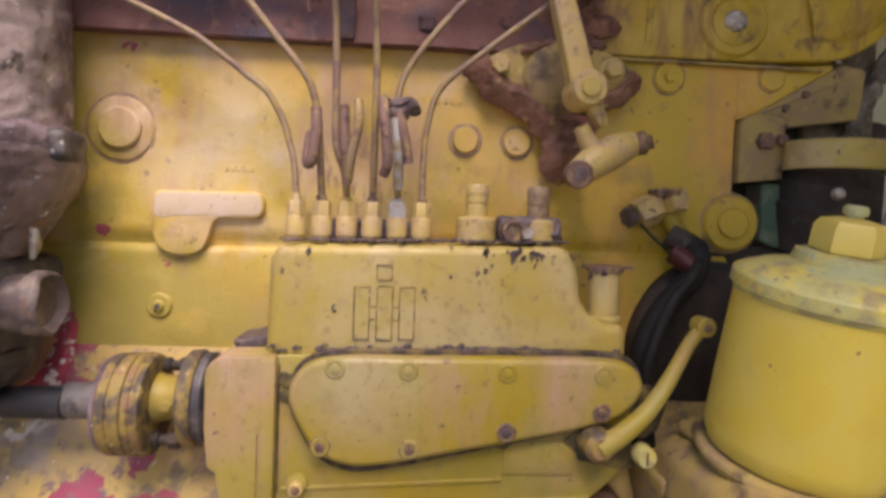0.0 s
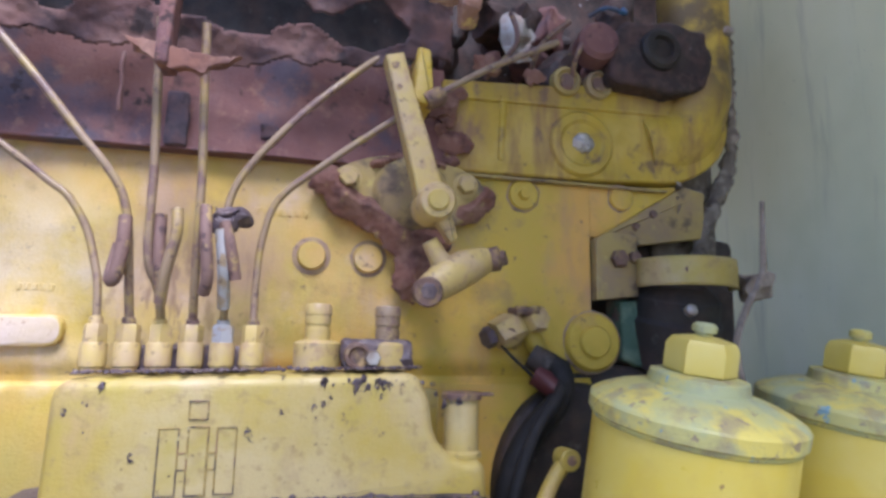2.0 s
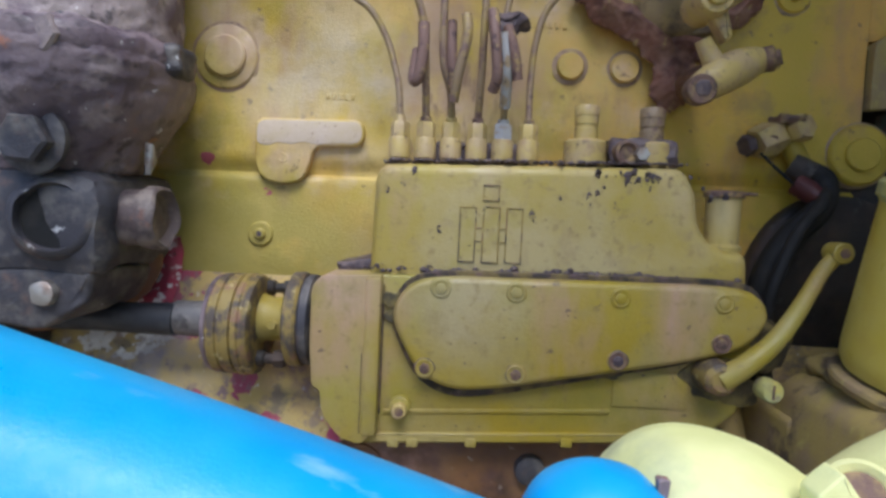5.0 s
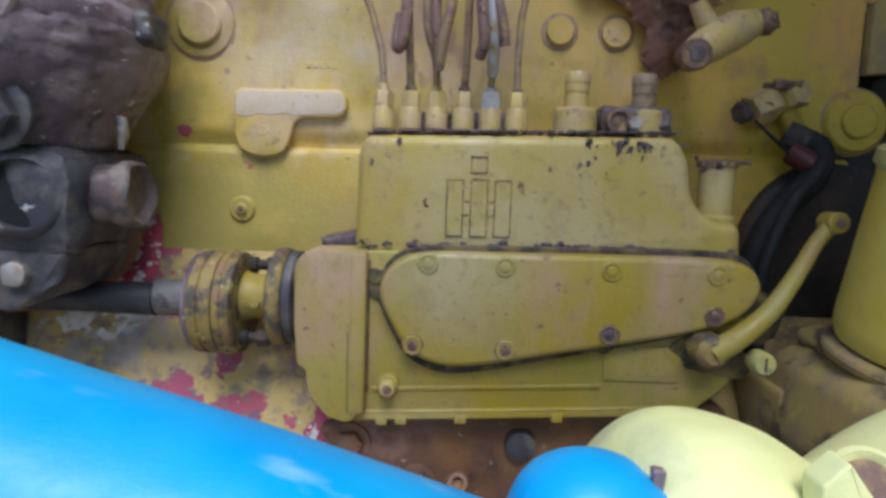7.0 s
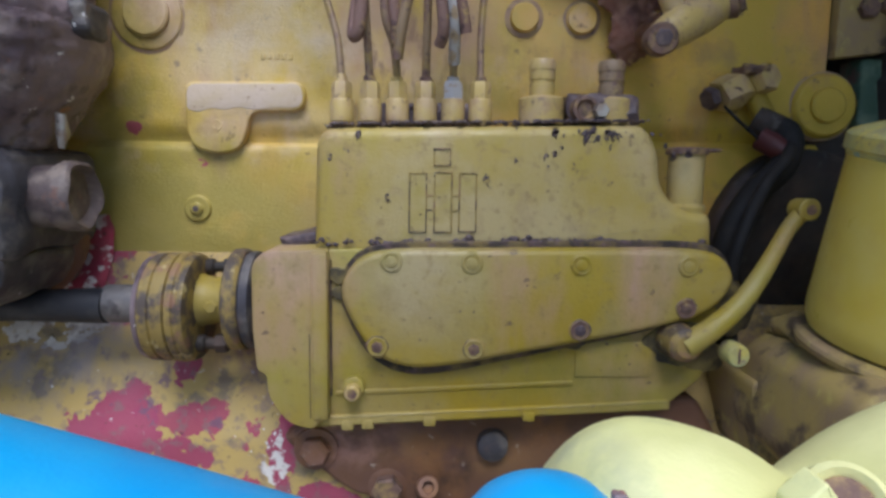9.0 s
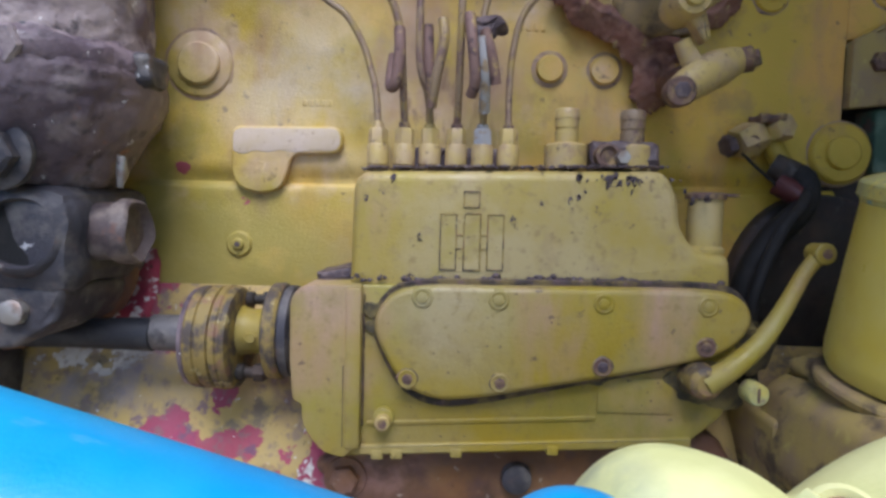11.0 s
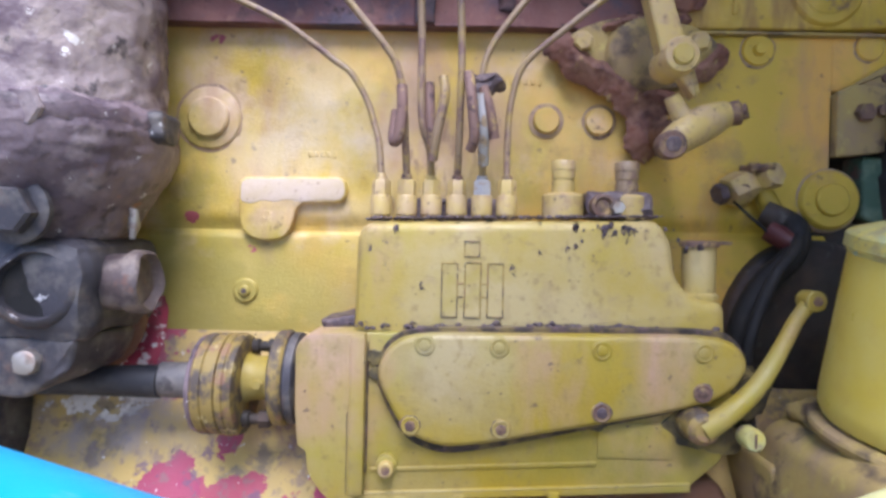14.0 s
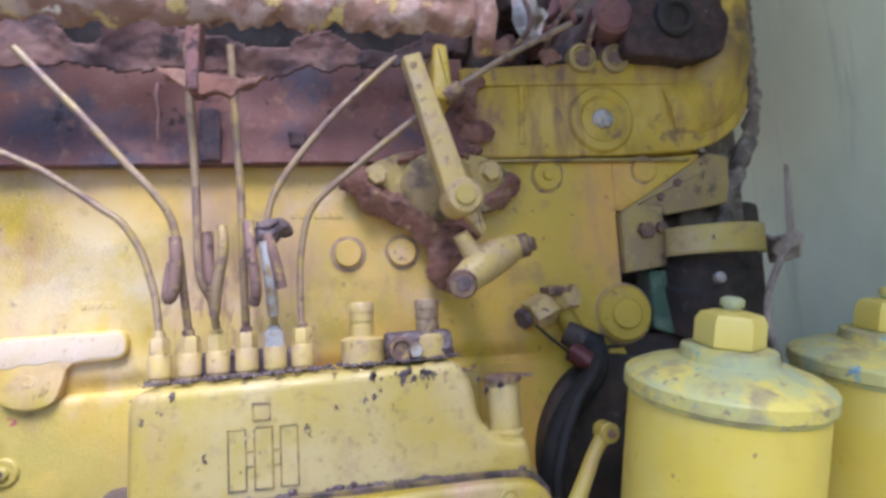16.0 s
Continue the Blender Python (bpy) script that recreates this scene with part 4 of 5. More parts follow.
for i, nx in enumerate(NUTS):
    zb = 1.0765 + 0.002 * i / 5
    nut = part("delivery_nut", lathe((nx, -0.066, zb), UP, [(0, 0.0088), (0.003, 0.0088), (0.0035, 0.0100), (0.020, 0.0100), (0.022, 0.0090)], 24), "fitting", pump)
    part("gland_nut", hex_head((nx, -0.066, zb + 0.022), UP, 0.0090, 0.0145, 0.2 + i * 0.4), "pipe_grey" if i == 4 else "fitting", nut)
for a, b in zip(NUTS[1:], NUTS[2:]):
    mid = (a + b) / 2
    part("caked_grime", rough_up(subdivided(box(mid - 0.0050, mid + 0.0050, -0.060, -0.040, 1.074, 1.097, 0.002), 3), 0.0025, 160, mid), "sludge", pump, "black grime packed between the nuts")
for i, nx in enumerate((0.1225, 0.1825)):
    un = part("outlet_union", lathe((nx, -0.066, 1.080), UP, [(0, 0.0195), (0.021, 0.0195), (0.023, 0.0165), (0.024, 0.011)], 28), "fitting", pump)
    th = [(0, 0.010), (0.024, 0.0106), (0.0335, 0.0108), (0.034, 0.0101), (0.037, 0.0101), (0.0375, 0.0109), (0.045, 0.0109), (0.0455, 0.0114), (0.0525, 0.0114), (0.0545, 0.0100)]
    part("threaded_stub", lathe((nx, -0.066, 1.080), UP, th, 24), "fitting" if i == 0 else "pipe", un)
mb = part("bleed_plate", rough_up(subdivided(box(0.143, 0.203, -0.082, -0.05, 1.080, 1.105, 0.004), 6), 0.003, 140), "sludge", pump, "crusted bleed plate")
part("bleed_valve", lathe((0.155, -0.080, 1.0915), FRONT, [(0, 0.0115), (0.012, 0.0105), (0.0125, 0.0080), (0.009, 0.0060)], 20), "bolt", mb)
part("bleed_screw", hex_head((0.167, -0.084, 1.090), FRONT, 0.0068, 0.014), "steel", mb)
sc = part("return_stub", lathe((0.2475, -0.078, 1.008), UP, [(0, 0.0175), (0.004, 0.0175), (0.006, 0.0150), (0.048, 0.0150)], 28), "pump", pump)
part("lid", lathe((0.2475, -0.078, 1.056), UP, [(0, 0.0175), (0.0045, 0.0175), (0.0060, 0.0150)], 28), "bolt", sc)
part("lid_tongue", box(0.258, 0.276, -0.083, -0.073, 1.0585, 1.0615, 0.001), "bolt", sc)
# oily crust along the top of the housing
rng = random.Random(3)
crust = bmesh.new()
for i in range(760):
    x = rng.choice((rng.uniform(-0.062, 0.205), rng.gauss(0.165, 0.02), rng.choice(NUTS) + rng.gauss(0, 0.006)))
    b = Vector((x, rng.uniform(-0.097, -0.05), 1.0765 + (x + 0.06) * 0.026))
    s = 0.0005 + 0.0024 * rng.random() ** 1.6
    g = bmesh.ops.create_icosphere(crust, subdivisions=1, radius=s)["verts"]
    for v in g:
        v.co = Vector((v.co.x * 1.3 + b.x, v.co.y * 1.3 + b.y, v.co.z * 0.7 + b.z - 0.0006)) + noise.noise_vector(v.co * 500 + b * 90) * 0.0015
tagged(part("oil_crust", crust, "sludge", pump, "black oily crust under the nuts", 180), kind="stuff")
chips = bmesh.new()
for i in range(64):
    near = i < 46
    x, z = (rng.gauss(0.165, 0.020), 1.0745 - abs(rng.gauss(0, 0.008))) if near else (rng.uniform(-0.06, 0.25), 1.068 - abs(rng.gauss(0, 0.03)))
    z = max(z, 0.985)
    if 0.004 < x < 0.072 and z < 1.060:
        x -= 0.066
    s = 0.0006 + 0.0022 * rng.random() ** 3
    over = min(0.0095, max(0.0, z - 1.0665 - (x + 0.06) * 0.026))
    back = 0.0100 - math.sqrt(0.0100 ** 2 - over ** 2)
    g = bmesh.ops.create_icosphere(chips, subdivisions=2, radius=s)["verts"]
    for v in g:
        v.co = Vector((v.co.x * 0.9 + x, v.co.y * 0.15 + back - 0.1004, v.co.z * rng.uniform(1.0, 1.02) * 1.5 + z)) + noise.noise_vector(v.co * 700 + Vector((x * 99, 0, z * 99))) * s * 1.3
tagged(part("dried_oil", chips, "sludge", pump, "spots of dried oil on the paint", 180), kind="stuff")
seam = bmesh.new()
for i in range(430):
    x = rng.choice((rng.uniform(-0.066, 0.265), rng.gauss(0.115, 0.014), rng.gauss(0.165, 0.016), rng.gauss(0.055, 0.005)))
    s = 0.0005 + 0.0028 * rng.random() ** 1.8
    lift = rng.gauss(0, 0.0016)
    g = bmesh.ops.create_icosphere(seam, subdivisions=1, radius=s)["verts"]
    for v in g:
        v.co = Vector((v.co.x * 1.4 + x, v.co.y * 1.2 - 0.1045, v.co.z * 0.9 + lift + 0.9800 + x * 0.006)) + noise.noise_vector(v.co * 500 + Vector((x * 99, 0, 0))) * 0.0010
tagged(part("seam_dirt", seam, "sludge", pump, "caked dirt along the housing joint", 180), kind="stuff")

# ---- throttle lever ----
lever = thing("throttle_lever", "bent yellow throttle lever on the injection pump shaft", "lever")
part("arm", tube([(0.234, -0.130, 0.902), (0.252, -0.132, 0.915), (0.274, -0.131, 0.935), (0.290, -0.129, 0.957), (0.302, -0.128, 0.979), (0.311, -0.128, 0.997), (0.322, -0.128, 1.012)], [0.0110, 0.0092, 0.0082, 0.0074, 0.0066, 0.0062, 0.0066], 16, 8), "lower", lever)
hubp = part("hub", lathe((0.233, -0.104, 0.903), FRONT, [(0, 0.0150), (0.014, 0.0148), (0.030, 0.0135), (0.034, 0.009)], 26), "coupling", lever)
part("eye", lathe((0.323, -0.118, 1.013), FRONT, [(0, 0.0084), (0.017, 0.0088), (0.018, 0.0075)], 22), "lower", lever)
part("eye_hole", lathe((0.3235, -0.1362, 1.013), FRONT, [(0, 0.0042), (0.0006, 0.0042)], 14), "bolt", lever)

# ---- drive coupling and shaft ----
coup = thing("drive_coupling", "worn yellow disc coupling between shaft and injection pump", "coupling")
AX = (1, 0, 0)
cy, cz = -0.075, 0.921
part("sleeve", lathe((-0.254, cy, 0.920), AX, [(0, 0.0150), (0.002, 0.0165), (0.044, 0.0170)], 24), "sleeve", coup, "bare grey sleeve")
part("rear_disc", lathe((-0.2135, cy, 0.918), AX, [(0, 0.038), (0.0015, 0.0445), (0.005, 0.0455), (0.0065, 0.044)], 48), "castflange", coup)
part("drum", lathe((-0.208, cy, 0.918), AX, [(0, 0.0445), (0.002, 0.0465), (0.009, 0.0468), (0.010, 0.0452), (0.0115, 0.0452), (0.0125, 0.0468), (0.021, 0.0468), (0.0225, 0.0445)], 48), "coupling", coup)
part("front_disc", lathe((-0.186, cy, 0.918), AX, [(0, 0.0440), (0.0015, 0.0472), (0.0065, 0.0476), (0.0080, 0.0462), (0.0095, 0.0462), (0.0110, 0.0470), (0.0145, 0.0455), (0.0160, 0.0420), (0.0165, 0.030)], 48), "coupling", coup)
part("hub", rough_up(lathe((-0.172, cy, 0.924), AX, [(0, 0.0245), (0.006, 0.0215), (0.012, 0.0205), (0.022, 0.0205), (0.028, 0.0225), (0.033, 0.026)], 30), 0.0008, 90), "lower", coup)
part("hub_lug", hex_head((-0.156, cy - 0.017, 0.922), FRONT, 0.0055, 0.006, 0.5), "lower", coup)
part("flange", lathe((-0.1425, cy, 0.925), AX, [(0, 0.040), (0.002, 0.0438), (0.011, 0.0444), (0.0135, 0.0425)], 48), "coupling", coup)
part("flange_plate", lathe((-0.1290, cy, 0.925), AX, [(0, 0.0405), (0.002, 0.0420), (0.0085, 0.0420), (0.0105, 0.038)], 48), "castdark", coup, "black rubber coupling plate")
part("pump_shaft", lathe((-0.120, cy, 0.925), AX, [(0, 0.020), (0.010, 0.020)], 20), "castdark", coup)
for an in (1.15, 1.15 + math.pi):
    by, bz = cy + 0.034 * math.cos(an), 0.920 + 0.034 * math.sin(an)
    bolt = part("drive_bolt", lathe((-0.1720, by, bz), AX, [(0, 0.0075), (0.008, 0.0075), (0.010, 0.0050), (0.030, 0.0050)], 14), "darkmetal", coup, "black greasy through bolt")
    part("nut", rough_up(hex_head((-0.1540, by, bz), AX, 0.0085, 0.010, 0.2), 0.0006, 200), "darkmetal", bolt)
shaft = tagged(place("drive_shaft", lathe((-0.90, cy - 0.004, 0.911), (1, 0, 0.0125), [(0, 0.0125), (0.58, 0.0135), (0.628, 0.0150), (0.650, 0.0155)], 24), "shaft"), "black greasy drive shaft running to the injection pump", "shaft")

# ---- fuel lines ----
LINES = [
    ([(-0.0495, -0.066, 1.112), (-0.0525, -0.064, 1.145), (-0.0575, -0.062, 1.165), (-0.066, -0.060, 1.190), (-0.081, -0.060, 1.2145), (-0.098, -0.058, 1.2275), (-0.125, -0.056, 1.2480), (-0.162, -0.055, 1.271), (-0.26, -0.05, 1.315)], "pipe"),
    ([(-0.0255, -0.066, 1.112), (-0.0270, -0.076, 1.150), (-0.0290, -0.084, 1.188), (-0.0355, -0.086, 1.216), (-0.049, -0.086, 1.237), (-0.069, -0.085, 1.260), (-0.091, -0.085, 1.287), (-0.113, -0.085, 1.313), (-0.134, -0.085, 1.336), (-0.155, -0.085, 1.360)], "pipe"),
    ([(-0.002, -0.066, 1.112), (-0.004, -0.078, 1.140), (-0.0115, -0.090, 1.168), (-0.0125, -0.092, 1.235), (-0.0150, -0.094, 1.300), (-0.016, -0.10, 1.36)], "pipe"),
    ([(0.022, -0.066, 1.112), (0.023, -0.080, 1.145), (0.0235, -0.090, 1.190), (0.0235, -0.092, 1.235), (0.0205, -0.094, 1.300), (0.019, -0.10, 1.36)], "pipe"),
    ([(0.046, -0.066, 1.112), (0.045, -0.076, 1.150), (0.042, -0.076, 1.190), (0.050, -0.072, 1.236), (0.091, -0.070, 1.293), (0.137, -0.066, 1.341), (0.17, -0.06, 1.372)], "pipe"),
    ([(0.0695, -0.066, 1.112), (0.0690, -0.064, 1.150), (0.0720, -0.062, 1.190), (0.084, -0.062, 1.226), (0.122, -0.064, 1.260), (0.172, -0.068, 1.299), (0.214, -0.075, 1.328), (0.275, -0.080, 1.366), (0.338, -0.085, 1.397)], "pipe"),
]
for i, (pts, mat) in enumerate(LINES):
    line = thing("fuel_line", "thin yellow steel injector line, paint worn and stained" if i not in (1, 3) else "thin steel injector line, rusty and greasy", "fuel line", "injector lines")
    part("pipe", tube(pts, 0.0032 if i in (0, 4, 5) else 0.0035, 12, 7), mat, line)
    part("end_sleeve", lathe((pts[0][0], pts[0][1], pts[0][2] - 0.002), (pts[1][0] - pts[0][0], pts[1][1] - pts[0][1], pts[1][2] - pts[0][2]), [(0, 0.0054), (0.007, 0.0052), (0.009, 0.0046)], 14), "pipe_grey" if i == 4 else ("pipe_rust" if i in (1, 3, 5) else "fitting"), line)
STUBS = [
    ([(-0.030, -0.090, 1.196), (-0.029, -0.094, 1.176), (-0.032, -0.094, 1.150), (-0.037, -0.088, 1.148), (-0.035, -0.080, 1.175)], 0.0052, "pipe_rust", "short rusty line bent into a hook"),
    ([(0.0075, -0.092, 1.204), (0.009, -0.096, 1.185), (0.003, -0.092, 1.155), (-0.001, -0.084, 1.130)], 0.0046, "pipe", "short yellow line bent to the nut"),
    ([(-0.0055, -0.086, 1.200), (-0.004, -0.088, 1.170), (-0.001, -0.084, 1.142)], 0.0050, "pipe_rust", "short rusty line between the injector lines"),
    ([(0.030, -0.100, 1.206), (0.033, -0.110, 1.180), (0.036, -0.108, 1.150), (0.033, -0.10, 1.138)], 0.0048, "pipe_rust", "short line, yellow over rust, hanging open"),
    ([(0.044, -0.090, 1.196), (0.050, -0.094, 1.175), (0.055, -0.090, 1.150)], 0.0048, "pipe_rust", "short rusty line leaning off the clamp"),
    ([(0.0415, -0.092, 1.190), (0.0450, -0.090, 1.160), (0.046, -0.076, 1.128)], 0.0050, "pipe_grey", "short grey metal line into the nut"),
]
for pts, r, mat, lab in STUBS:
    st = thing("fuel_line_stub", lab, "fuel line", "cut line stubs")
    part("pipe", tube(pts, r, 12, 6), mat, st)
clump = bmesh.new()
bmesh.ops.create_icosphere(clump, subdivisions=4, radius=0.011)
rough_up(clump, 0.009, 110, 2)
for v in clump.verts:
    v.co = Vector((v.co.x * 1.3 + 0.047, v.co.y * 0.8 - 0.086, v.co.z + 1.200))
tagged(place("line_clamp", clump, "sludge", sharp=180), "oily rusted clamp gripping two injector lines", "clamp")
tagged(place("line_union", rough_up(lathe((0.208, -0.080, 1.322), (0.75, 0, 0.45), [(0, 0.008), (0.004, 0.009), (0.016, 0.009), (0.02, 0.007)], 12), 0.001, 150), "bolt"), "rusty union joining the long injector line", "union")

# ---- rusty linkage on the block ----
link = thing("breather_flange", "rust-covered flange and dome bolted to the block", "flange")
fl_pts = smooth_loop([(0.126, 1.258), (0.146, 1.276), (0.190, 1.288), (0.240, 1.284), (0.275, 1.272), (0.286, 1.250), (0.270, 1.228), (0.235, 1.216), (0.190, 1.216), (0.150, 1.232)], 6)
part("flange", rough_up(slab(fl_pts, -0.022, 0.004, 0.003, 3), 0.0010, 60), "bracket", link)
part("dome", lathe((0.208, -0.012, 1.250), FRONT, [(0, 0.040), (0.010, 0.0385), (0.016, 0.034), (0.020, 0.024), (0.021, 0.008)], 40), "bracket", link)
for bx, bz in ((0.146, 1.260), (0.264, 1.262)):
    b = part("flange_bolt", lathe((bx, -0.020, bz), FRONT, [(0, 0.013), (0.003, 0.013)], 20), "fitting", link)
    part("bolt_head", hex_head((bx, -0.022, bz), FRONT, 0.0098, 0.010, 0.5), "fitting", b)


def rust_band(spine, half, seed):
    """a rough scab of rust that follows a line on the block, thin at its ragged edges"""
    line = smooth_line([Vector(p) for p in spine], 8)
    xs, zs = [p[0] for p in line], [p[1] for p in line]
    bm = sheet(lin(min(xs) - half * 1.5, max(xs) + half * 1.5, 110), lin(min(zs) - half * 1.5, max(zs) + half * 1.5, 120), lambda x, z: 0.0)

    def off(x, z):
        d = min(math.hypot(x - a, z - b) for a, b in zip(xs, zs)) / half
        return d + 0.40 * noise.noise(Vector((x * 45, seed, z * 45))) + 0.10 * noise.noise(Vector((x * 190, seed, z * 190)))
    gone = [f for f in bm.faces if off(f.calc_center_median().x, f.calc_center_median().z) > 1.0]
    bmesh.ops.delete(bm, geom=gone, context="FACES")
    for v in bm.verts:
        x, z = v.co.x, v.co.z
        v.co.y = -0.014 - 0.013 * max(0.0, 1.05 - off(x, z)) ** 0.8 - 0.0022 * noise.noise(Vector((x * 55, seed, z * 55))) - 0.0007 * noise.noise(Vector((x * 230, seed, z * 230)))
    return bm


for i, (spine, half) in enumerate((([(0.132, 1.256), (0.148, 1.240), (0.174, 1.229), (0.198, 1.212), (0.212, 1.188), (0.214, 1.160)], 0.0205), ([(0.262, 1.236), (0.272, 1.240), (0.282, 1.252)], 0.014), ([(0.216, 1.210), (0.232, 1.206), (0.238, 1.200)], 0.013), ([(0.170, 1.276), (0.200, 1.284), (0.240, 1.280)], 0.009))):
    solid(part("rust_crust", rust_band(spine, half, 3.0 * i), "flakerust", link, "scabby red-brown rust", 100), 0.012, -1.0)
strut = thing("strut_arm", "yellow flat steel strut with a bolted pivot", "strut")
a0, a1 = Vector((0.176, 1.356)), Vector((0.214, 1.224))
dv = (a1 - a0).normalized()
sd = Vector((dv[1], -dv[0]))
part("bar", slab([a0 + sd * 0.0085, a0 - sd * 0.0085, a1 - sd * 0.0125, a1 + sd * 0.0125], -0.100, -0.082, 0.003, 3), "fitting", strut)
part("tail", slab(round_poly([(0.204, 1.222), (0.229, 1.226), (0.2375, 1.194), (0.232, 1.189), (0.221, 1.205)], 0.003), -0.097, -0.082, 0.003), "fitting", strut)
pv = part("pivot", lathe((0.2155, -0.07, 1.2235), FRONT, [(0, 0.0165), (0.038, 0.0165), (0.041, 0.0145)], 28), "fitting", strut)
part("pivot_cap", lathe((0.2155, -0.109, 1.2235), FRONT, [(0, 0.0095), (0.0045, 0.0092), (0.0055, 0.0080)], 24), "pump", pv)
part("top_hole", lathe((0.1765, -0.0985, 1.345), FRONT, [(0, 0.0035), (0.002, 0.0035)], 12), "bolt", strut)
part("top_hole", lathe((0.1805, -0.0985, 1.325), FRONT, [(0, 0.0028), (0.002, 0.0028)], 12), "bolt", strut)
foot = thing("pivot_foot", "yellow cast foot with two rusty pivot ends", "bracket")
part("body", tube([(0.211, -0.096, 1.147), (0.230, -0.090, 1.160), (0.250, -0.082, 1.171), (0.270, -0.076, 1.180)], [0.0125, 0.0165, 0.0165, 0.0115], 18, 6), "fitting", foot)
part("upper_horn", tube([(0.232, -0.088, 1.162), (0.221, -0.090, 1.178), (0.213, -0.092, 1.191)], [0.012, 0.0085, 0.007], 14, 6), "fitting", foot)
e1 = part("end_nut", lathe((0.212, -0.090, 1.147), (-0.15, -1, -0.1), [(0, 0.0130), (0.018, 0.0130), (0.021, 0.0115)], 22), "bolt", foot)
part("end_pin", rough_up(hex_head((0.210, -0.108, 1.146), (-0.15, -1, -0.1), 0.0070, 0.004), 0.001, 200), "sludge", e1)
e2 = part("end_nut", lathe((0.265, -0.075, 1.178), (0.9, -0.35, 0.15), [(0, 0.0105), (0.016, 0.0115), (0.018, 0.009)], 20), "bolt", foot)
part("end_pin", rough_up(hex_head((0.279, -0.080, 1.180), (0.8, -0.5, 0.15), 0.0075, 0.008), 0.0015, 200), "bolt", e2)
part("post", lathe((0.225, 0.0, 1.165), FRONT, [(0, 0.013), (0.085, 0.011)], 18), "rail", foot)

# ---- oil pressure sender ----
sender = thing("pressure_sender", "angled yellow sender fitting with oily terminals on the block", "sensor")
part("elbow_body", tube([(0.312, 0.0, 1.110), (0.308, -0.018, 1.116), (0.298, -0.024, 1.113), (0.288, -0.026, 1.108)], [0.016, 0.0175, 0.0170, 0.0160], 6, 5), "fitting", sender, sharp=25)
part("terminal", hex_head((0.283, -0.026, 1.108), (-1, -0.3, -0.35), 0.011, 0.008), "sludge", sender)
part("eyelet", lathe((0.299, -0.036, 1.111), FRONT, [(0, 0.0055), (0.003, 0.0055)], 14), "bolt", sender)
part("top_lump", rough_up(subdivided(box(0.306, 0.335, -0.035, -0.010, 1.128, 1.138, 0.004), 3), 0.003, 110), "bolt", sender)
part("side_nut", hex_head((0.327, -0.015, 1.124), (0.3, -1, 0.2), 0.0140, 0.020), "fitting", sender)
part("stem", lathe((0.325, -0.012, 1.120), (0.45, -0.1, -0.9), [(0, 0.0095), (0.036, 0.0105), (0.038, 0.009)], 16), "lower", sender)
sender.location = (0.008, 0.0, 0.003)
tagged(place("sender_wire", tube([(0.300, -0.030, 1.103), (0.312, -0.034, 1.090), (0.330, -0.036, 1.074), (0.345, -0.03, 1.06)], 0.0016, 8), "rubber"), "thin black wire from the sender", "wire")

# ---- hoses right of the pump ----
hose = thing("hose", "thick black rubber hose hanging behind the throttle lever", "hose")
part("hose_tube", tube([(0.338, -0.020, 1.092), (0.360, -0.035, 1.078), (0.352, -0.045, 1.050), (0.322, -0.05, 1.02), (0.302, -0.05, 0.98), (0.300, -0.05, 0.93), (0.310, -0.05, 0.86)], [0.010, 0.0115, 0.012, 0.012, 0.012, 0.012, 0.012], 18, 8), "rubber", hose)
part("hose_end", lathe((0.336, -0.018, 1.093), (0.7, -0.4, -0.45), [(0, 0.013), (0.022, 0.014)], 20), "darkmetal", hose)
tagged(place("hose_slim", tube([(0.372, -0.02, 1.085), (0.345, -0.062, 1.055), (0.318, -0.078, 1.03), (0.300, -0.082, 0.99), (0.293, -0.08, 0.95), (0.300, -0.07, 0.88)], 0.0055, 14, 8), "rubber"), "slim black hose looping beside the thick one", "hose")
tagged(place("red_cap", rough_up(lathe((0.338, -0.03, 1.074), (0.5, -0.6, -0.5), [(0, 0.011), (0.020, 0.0105), (0.026, 0.007)], 18), 0.002, 90), "redpart"), "dark red plastic cap among the hoses", "cap")
case = thing("timing_case", "dark oily timing case below the block's end", "engine cover")
part("case_body", slab(round_poly([(0.30, 0.72), (0.30, 1.045), (0.41, 1.085), (0.60, 1.08), (0.60, 0.72)], 0.02), 0.006, 0.25, 0.005), "darkmetal", case)
part("front_plate", rough_up(subdivided(box(0.505, 0.590, 0.022, 0.060, 1.19, 1.345, 0.004), 3), 0.003, 60), "olddirt", case, "dirt-caked front plate")
part("gear_cover", slab(smooth_loop([(0.375, 1.065), (0.325, 1.035), (0.300, 0.97), (0.315, 0.88), (0.38, 0.85), (0.45, 0.88), (0.47, 0.97), (0.44, 1.05)], 5), -0.018, 0.008, 0.008), "darkmetal", case)

# ---- strap clamp and bracket at the block's end ----
clampb = thing("strap_bracket", "yellow bracket holding a bent flat strap at the block's end", "bracket")
part("plate", slab(round_poly([(0.414, 1.152), (0.414, 1.219), (0.430, 1.228), (0.464, 1.224), (0.464, 1.158)], 0.003), -0.010, 0.002, 0.0015), "bracket", clampb)
part("plate_bolt", rough_up(hex_head((0.440, -0.008, 1.198), FRONT, 0.010, 0.010), 0.001, 200), "bolt", clampb)
part("pin", lathe((0.459, -0.008, 1.200), FRONT, [(0, 0.007), (0.008, 0.006)], 14), "bolt", clampb)
part("gusset", slab(round_poly([(0.422, 1.222), (0.529, 1.287), (0.556, 1.281), (0.553, 1.228), (0.462, 1.214)], 0.003), -0.004, 0.010, 0.0015), "bracket", clampb)
for gx, gz in ((0.466, 1.236), (0.488, 1.252)):
    part("rivet", lathe((gx, -0.003, gz), FRONT, [(0, 0.005), (0.004, 0.004)], 12), "bolt", clampb)
